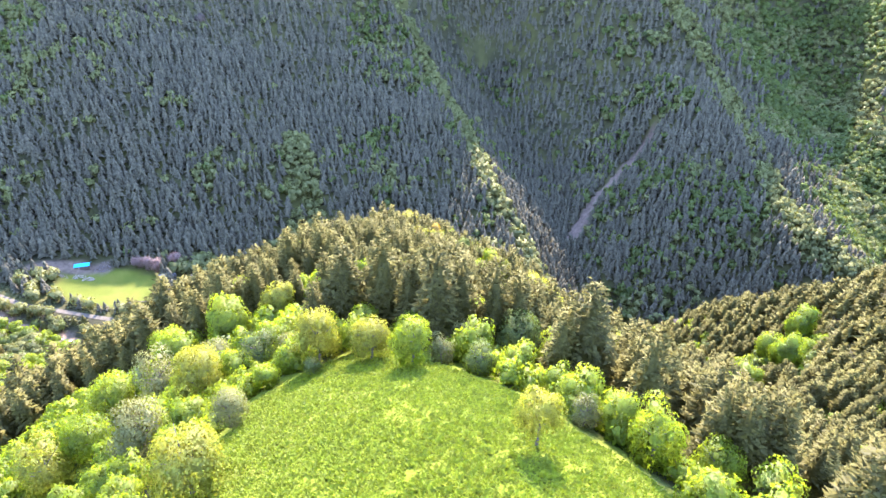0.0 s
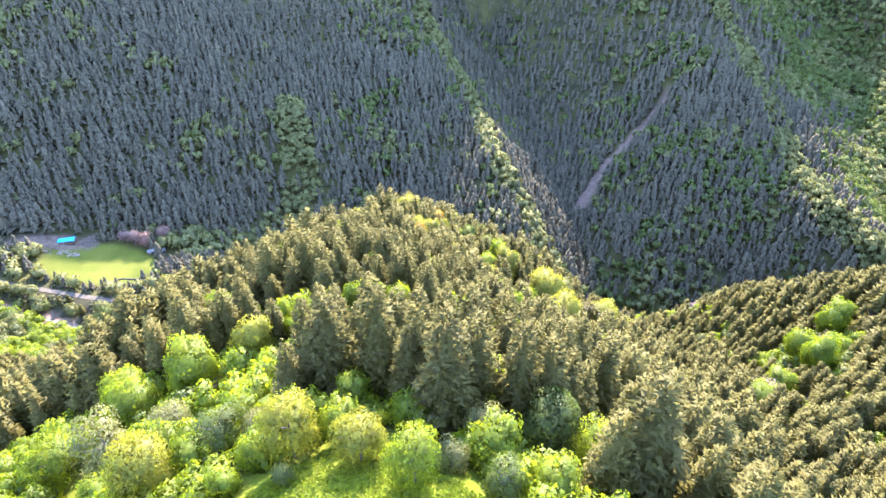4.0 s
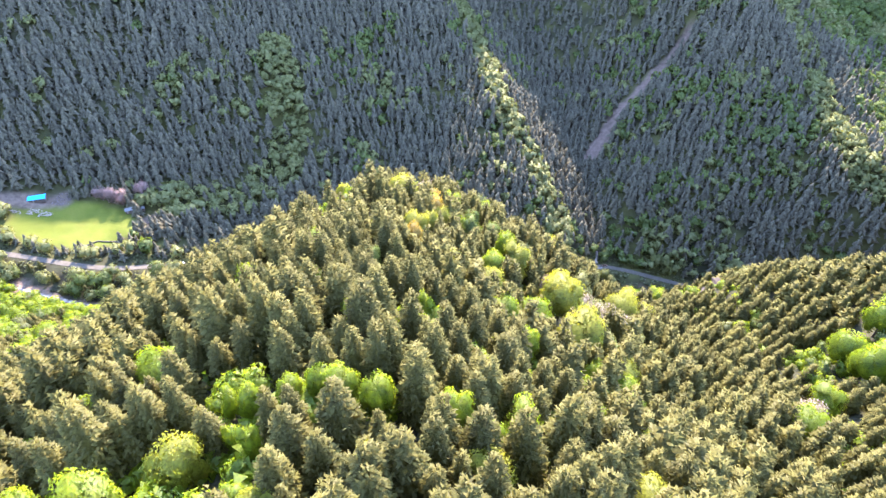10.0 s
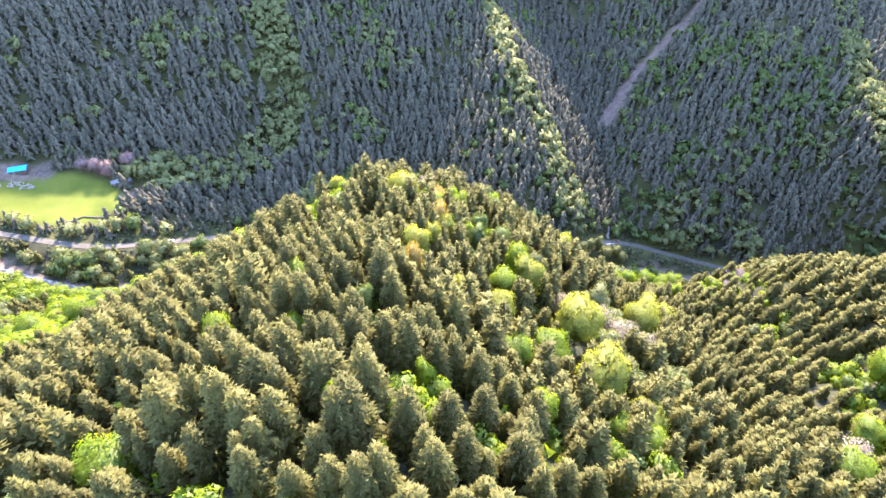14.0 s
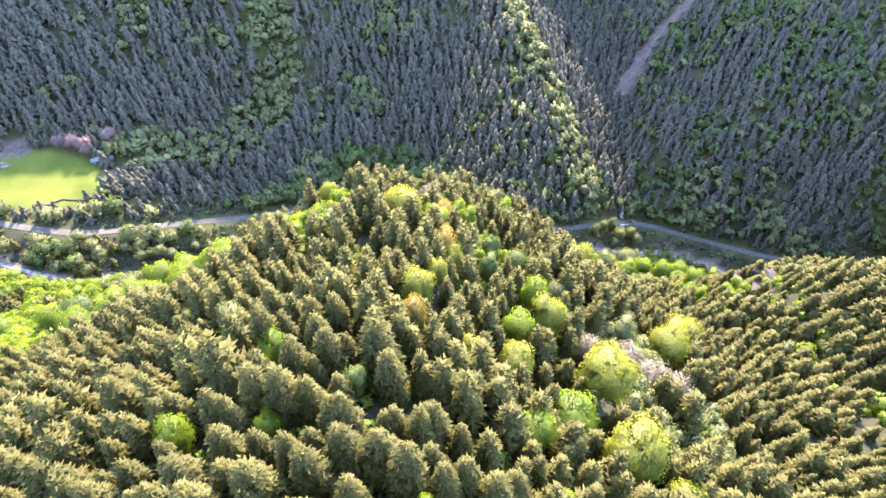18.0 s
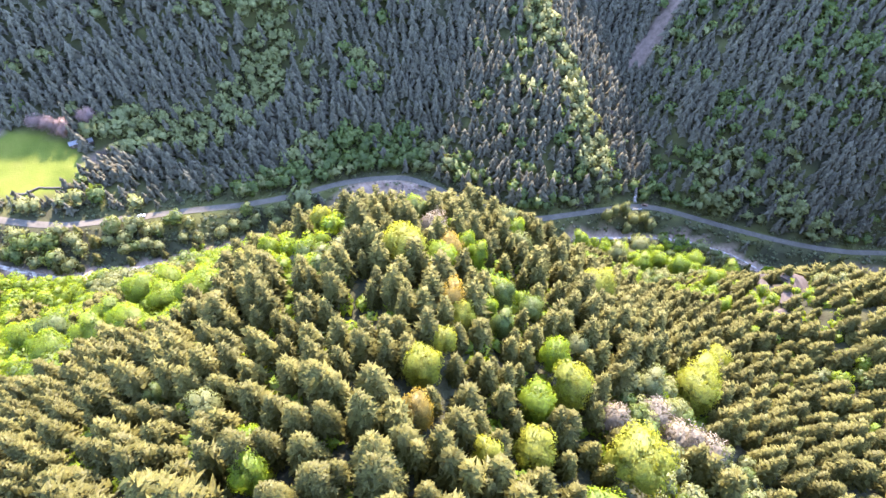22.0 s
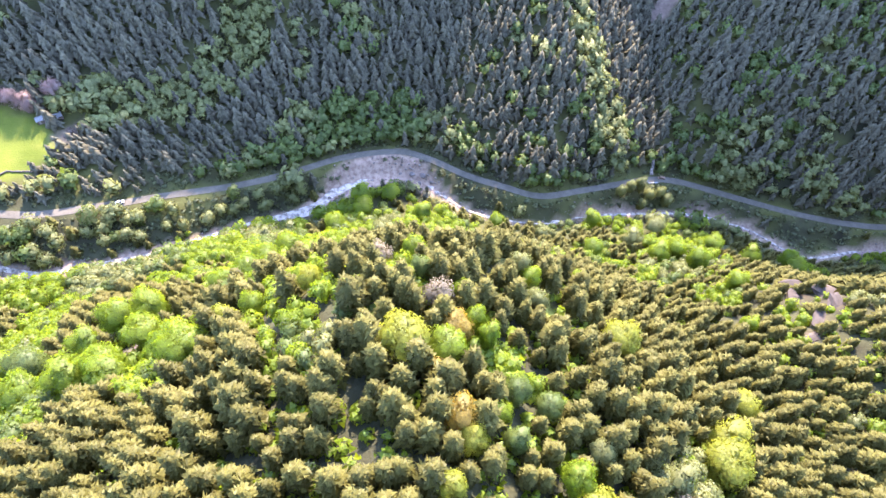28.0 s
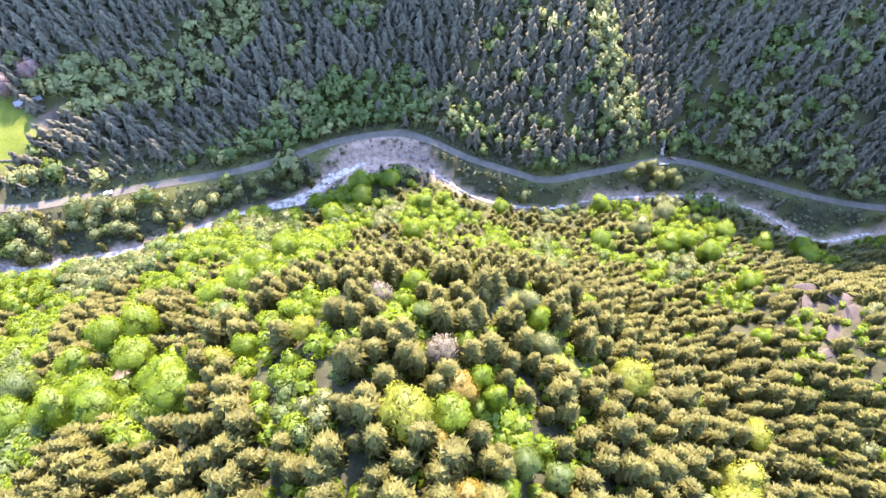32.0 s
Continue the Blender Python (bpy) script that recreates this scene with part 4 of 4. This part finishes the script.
for n, (x, y, s) in enumerate(CRAGS_EAST):
    set_rock("rock_outcrop", CRAGS[n % 4], x, y, (s * 1.2, s * 0.66, s * 0.62), "reddish-grey weathered crag between spruces on the spur", "rock", "crags on the east spur", 0.2, 12)
for n, (x, y, s) in enumerate([(123, 492, 9), (122, 470, 8), (118, 457, 8), (121, 430, 7), (117, 500, 9), (113, 515, 8), (119, 445, 7), (112, 480, 8), (120, 418, 6)]):
    set_rock("rock_outcrop", CRAGS[(n + 1) % 4], x, y, (s * 0.8, s, s * 0.9), "pale grey cliff edge above the side gully", "rock", "crags by the gully", 0.1, 12)
for n, (x, y, s) in enumerate([(-234, 672, 22), (-226, 640, 20), (-222, 618, 16), (-279, 626, 18), (-282, 660, 18)]):
    set_rock("rock_outcrop", CRAGS[n % 4], x, y, (s * 0.35, s * 0.5, s * 1.2), "tall pale grey cliff on the far mountainside", "rock", "far cliffs", 0.25, 10)
for n, (x, y, s) in enumerate([(-15, 390, 3.6), (-9, 389, 4.0), (-11, 386, 3.0), (-18, 386, 2.6), (-4, 386, 2.8), (-22, 390, 2.2), (2, 380, 2.6), (60, 366, 2.5), (95, 374, 2.4), (-60, 370, 2.4)]):
    set_rock("boulder", STONES[n % 4], x, y, (s, s * 0.85, s * 0.9), "large dark grey boulder in the river bend", "boulder", "river boulders")


def river_stones():
    """Cobbles strewn over the gravel banks."""
    r = np.random.RandomState(33)
    vs, fs, base = [], [], 0
    line = [p for p in RIVER_LINE if abs(p[0]) < 300]
    for _ in range(2600):
        p = line[r.randint(len(line))]
        bend = 6 * max(0.0, 1 - math.hypot(p[0] + 38, p[1] - 382) / 40)
        x, y = p[0] + r.randn() * 2, p[1] + r.randn() * (3.2 + bend * 0.7)
        s = 0.25 + 0.7 * r.rand() ** 2
        o = np.array([(1, 0, 0), (0, 1, 0), (-1, 0, 0), (0, -1, 0), (0, 0, 1), (0, 0, -1)]) * (0.7 + 0.6 * r.rand(6, 1)) * s * (1, 1, 0.7)
        vs.append(np.c_[o[:, :2] + (x, y), o[:, 2]])
        fs += [(base + a, base + (a + 1) % 4, base + 4) for a in range(4)] + [(base + (a + 1) % 4, base + a, base + 5) for a in range(4)]
        base += 6
    v = np.concatenate(vs)
    cx = v.reshape(-1, 6, 3)[:, 0, :2]
    v[:, 2] += np.repeat(land(cx[:, 0], cx[:, 1]), 6)
    tagged(new("river_stones", mesh_of("river_stones", v, fs, BOULDER)), "pale grey cobbles strewn along the stream", "stones", kind="stuff")


river_stones()


def meadow_grass():
    """Tufts and broad-leaved herbs of the crest meadow."""
    r = np.random.RandomState(34)
    p = np.c_[r.rand(95000) * 72 - 38, r.rand(95000) * 62 + 12]
    p = p[meadow_share(p[:, 0], p[:, 1]) > 0.6]
    p = p[value_noise(p[:, 0] / 0.9, p[:, 1] / 0.9, 71) + 0.4 * r.rand(len(p)) > 0.35]
    p = p[off_line(p[:, 0], p[:, 1], MEADOW_PATH)[0] > 0.5 * r.rand(len(p))]
    n = len(p)
    z = land(p[:, 0], p[:, 1])
    lush = 0.6 + 0.8 * value_noise(p[:, 0] / 1.3, p[:, 1] / 1.3, 72)
    vs, fs = [], []
    for k in range(3):
        a = r.rand(n) * math.tau
        s, h = (0.10 + 0.14 * r.rand(n)) * lush, (0.07 + 0.17 * r.rand(n)) * lush
        c, sn = np.cos(a), np.sin(a)
        q = np.stack([np.c_[p[:, 0], p[:, 1], z], np.c_[p[:, 0] + c * s * 1.5 + sn * s * 0.6, p[:, 1] + sn * s * 1.5 - c * s * 0.6, z + h],
                      np.c_[p[:, 0] + c * s - sn * s * 0.6, p[:, 1] + sn * s + c * s * 0.6, z + h]], 1).reshape(-1, 3)
        vs.append(q)
        fs.append(np.arange(n * 3).reshape(-1, 3) + k * n * 3)
    t = np.tile(np.repeat(r.rand(n), 3), 3)
    tagged(new("meadow_grass", mesh_of("meadow_grass", np.concatenate(vs), np.concatenate(fs), GRASS, t)), "lush bright green meadow herbs and grass tufts", "grass", kind="stuff")


GRASS = foliage("meadow_blades", (0.102, 0.148, 0.0030), (0.150, 0.186, 0.006), (1.7, 1.65, 0.7), 0.5, 0.01)
meadow_grass()


# ---- farm clearing by the river road ----
def plain(name, col, rough=0.7, metal=0.0):
    return surface(name, [(0.3, tuple(c * 0.8 for c in col)), (0.7, col)], 0.8, 6.0, rough, 0.01)


BLUE_SHEET, OLD_TIMBER, ROOF_TIN = plain("blue_sheeting", (0.02, 0.45, 0.75), 0.5), plain("old_timber", (0.15, 0.11, 0.085)), plain("weathered_tin", (0.20, 0.195, 0.19), 0.6)
STONE_WALL, LOG_END, DARK_GLASS = plain("dry_stone", (0.10, 0.085, 0.07)), plain("cut_timber", (0.34, 0.28, 0.225)), plain("dark_glass", (0.03, 0.035, 0.04), 0.2)
WHITE_PAINT, TYRE, RED_PAINT = plain("white_car_paint", (0.8, 0.8, 0.8), 0.35), plain("tyre_rubber", (0.03, 0.03, 0.03)), plain("brown_car_paint", (0.25, 0.15, 0.10), 0.4)


def box(sx, sy, sz, x=0, y=0, z=0, bevel=0.03):
    bm = bmesh.new()
    bmesh.ops.create_cube(bm, size=1, matrix=Matrix.Translation((x, y, z)) @ Matrix.Diagonal((sx, sy, sz, 1)))
    bmesh.ops.bevel(bm, geom=bm.edges[:], offset=bevel, segments=1, affect="EDGES")
    return bm


def solid(name, bm, material, parent, label=""):
    me = bpy.data.meshes.new(name)
    bm.to_mesh(me)
    bm.free()
    me.materials.append(material)
    return part(name, me, parent, label)


def roof_plate(sx, sy, rise, side, z, thick=0.14):
    """One slope of a pitched roof along x; side is 1 or -1."""
    bm = bmesh.new()
    run = sy / 2
    a = math.atan2(rise, run) * side
    L = math.hypot(rise, run) + 0.3
    m = Matrix.Translation((0, side * (run / 2 + 0.1), z + rise / 2)) @ Matrix.Rotation(-a, 4, "X") @ Matrix.Diagonal((sx + 0.6, L, thick, 1))
    bmesh.ops.create_cube(bm, size=1, matrix=m)
    bmesh.ops.bevel(bm, geom=bm.edges[:], offset=0.03, segments=1, affect="EDGES")
    return bm


def cabin(name, label, x, y, sx, sy, wall, rise, turn, roof_look, wall_look):
    ob = tagged(new(name), label, "building")
    solid("wall", box(sx, sy, wall + 0.8, 0, 0, wall / 2 - 0.4), wall_look, ob, "dark weathered plank walls")
    for side in (1, -1):
        solid("roof", roof_plate(sx, sy, rise, side, wall), roof_look, ob)
        bm = bmesh.new()
        for e in (-1, 1):
            v = [bm.verts.new((e * sx / 2 - e * 0.02, side * sy / 2, wall)), bm.verts.new((e * sx / 2 - e * 0.02, 0, wall)), bm.verts.new((e * sx / 2 - e * 0.02, 0, wall + rise))]
            w = [bm.verts.new(q.co - Vector((e * 0.12, 0, 0))) for q in v]
            bm.faces.new(v)
            bm.faces.new(w[::-1])
            for k in range(3):
                bm.faces.new((v[k], v[(k + 1) % 3], w[(k + 1) % 3], w[k]))
        solid("gable", bm, wall_look, ob)
    solid("door", box(0.9, 0.08, 1.9, -sx * 0.2, -sy / 2 - 0.03, 0.95), LOG_END, ob, "pale plank door")
    win = solid("window", box(0.8, 0.08, 0.7, sx * 0.22, -sy / 2 - 0.03, 1.5), OLD_TIMBER, ob)
    solid("pane", box(0.64, 0.04, 0.54, sx * 0.22, -sy / 2 - 0.075, 1.5, 0.005), DARK_GLASS, win, "dark glass pane")
    ob.matrix_basis = pose(x, y, float(land(x, y)) + 0.15, 0, 0, turn)
    return ob


cabin("shed", "low shed under a bright blue sheeted roof", -263.5, 400, 10.5, 5.5, 2.2, 1.1, 14, BLUE_SHEET, OLD_TIMBER)
cabin("cabin", "small timber hut with pale tin roof beside blossom trees", -203.5, 396, 4.4, 3.6, 2.0, 1.2, 25, ROOF_TIN, OLD_TIMBER)
cabin("cabin", "small timber hut with pale tin roof beside blossom trees", -196.5, 399, 3.8, 3.2, 1.9, 1.1, 30, ROOF_TIN, OLD_TIMBER)


def pile(name, label, category, x, y, rx, ry, count, look_, log, seed):
    """A heap of logs or stones, each a part."""
    r = np.random.RandomState(seed)
    ob = tagged(new(name), label, category)
    z0 = float(land(x, y))
    ob.matrix_basis = pose(x, y, z0)
    shapes = []
    for k in range(3):
        bm = bmesh.new()
        if log:
            bmesh.ops.create_cone(bm, cap_ends=True, segments=8, radius1=0.13 + 0.04 * k, radius2=0.11 + 0.04 * k, depth=1.5 + 0.5 * k, matrix=Matrix.Rotation(math.pi / 2, 4, "Y"))
        else:
            bmesh.ops.create_icosphere(bm, subdivisions=1, radius=0.4 + 0.12 * k)
            for v in bm.verts:
                v.co *= 1 + 0.3 * noise.noise(v.co * 3 + Vector((k * 5.0, 0, 0)))
                v.co.z *= 0.7
        me = bpy.data.meshes.new("log" if log else "stone")
        bm.to_mesh(me)
        bm.free()
        me.materials.append(look_)
        shapes.append(me)
    for k in range(count):
        px, py = (r.rand() * 2 - 1) * rx, (r.rand() * 2 - 1) * ry
        up = 0.8 * max(0.0, 1 - (px / rx) ** 2 - (py / ry) ** 2) * r.rand()
        part("log" if log else "stone", shapes[k % 3], ob, "", pose(px, py, float(land(x + px, y + py)) - z0 + 0.15 + up, 0, 0, (70 if log else 360) * (r.rand() - 0.5) * 2))


pile("log_pile", "heap of pale cut logs at the meadow's edge", "log pile", -258, 388, 6.5, 3.0, 70, LOG_END, True, 1)
pile("stone_heap", "spread heap of grey stones behind the shed", "stone heap", -250, 404, 5.5, 5.0, 80, STONES[0].materials[0], False, 2)
pile("log_pile", "small stack of pale logs beside the track", "log pile", -271, 385, 3.0, 1.6, 22, LOG_END, True, 3)
pile("brush_heap", "dark heap of felled timber and stones", "timber heap", -187, 392, 5.0, 5.0, 60, OLD_TIMBER, True, 4)


def stone_wall():
    ob = tagged(new("stone_wall"), "low dark dry-stone wall across the meadow", "wall")
    r = np.random.RandomState(9)
    line = along([(-224, 359.5, 0), (-217, 359.5, 0), (-212, 365, 0), (-204, 365.5, 0), (-195, 365.5, 0)], 0.75)
    shapes = [rock_mesh("stone", 30 + k, STONE_WALL, 0.8, 0.25) for k in range(3)]
    for p in line:
        z = float(land(p[0], p[1]))
        for row in range(2):
            part("stone", shapes[r.randint(3)], ob, "", pose(p[0] + 0.1 * r.randn(), p[1] + 0.12 * r.randn(), z + 0.2 + 0.42 * row, 0, 0, 360 * r.rand()) @ Matrix.Diagonal((1.0, 0.85, 0.75, 1)))


stone_wall()


def car(label, x, y, turn, paint):
    ob = tagged(new("car"), label, "car", "cars on the road")
    bm = bmesh.new()
    bmesh.ops.create_cube(bm, size=1, matrix=Matrix.Translation((0, 0, 0.62)) @ Matrix.Diagonal((4.2, 1.75, 0.62, 1)))
    bmesh.ops.bevel(bm, geom=bm.edges[:], offset=0.14, segments=2, affect="EDGES")
    solid("body", bm, paint, ob)
    bm = bmesh.new()
    bmesh.ops.create_cube(bm, size=1, matrix=Matrix.Translation((-0.2, 0, 1.15)) @ Matrix.Diagonal((2.3, 1.55, 0.55, 1)))
    for v in bm.verts:
        if v.co.z > 1.2:
            v.co.x = -0.2 + (v.co.x + 0.2) * 0.72
            v.co.y *= 0.85
    solid("glasshouse", bm, DARK_GLASS, ob, "dark tinted windows")
    solid("roof", box(1.6, 1.3, 0.06, -0.2, 0, 1.45), paint, ob)
    for sx in (-1.3, 1.3):
        for sy in (-0.82, 0.82):
            bm = bmesh.new()
            bmesh.ops.create_cone(bm, cap_ends=True, segments=14, radius1=0.32, radius2=0.32, depth=0.22, matrix=Matrix.Translation((sx, sy, 0.32)) @ Matrix.Rotation(math.pi / 2, 4, "X"))
            solid("wheel", bm, TYRE, ob, "black tyre")
    d, h = off_line(np.array([x]), np.array([y]), ROAD_LINE)
    ob.matrix_basis = pose(x, y, float(h[0]) + 0.12, 0, 0, turn)


car("small white car driving on the valley road", -158, 352.2, 17, WHITE_PAINT)
car("brown car parked by the culvert on the road", 136, 398.6, -4, RED_PAINT)

# the little fall beside the road, and its culvert
FALL = [(131.7, 410, 46.0), (131, 406, 44.0), (130, 402.5, 42.2), (130, 400.3, 41.2)]
_fp = np.array([(x, y, max(z, float(land(x, y)) + 0.25)) for x, y, z in curved(FALL, 1.0)])
ribbon("waterfall", [tuple(p) for p in _fp], lambda x: 1.1, 0.0, WATER, "thin white stream falling beside the road", "waterfall", 0.4)
culvert = tagged(new("culvert"), "grey concrete culvert parapet beside the road", "culvert")
solid("parapet", box(6.0, 0.4, 1.2, 0, 0, 0.3, 0.05), plain("grey_concrete", (0.42, 0.41, 0.39), 0.9), culvert)
culvert.matrix_basis = pose(130, 394.3, float(off_line(np.array([130.0]), np.array([397.0]), ROAD_LINE)[1][0]), 0, 0, 4)
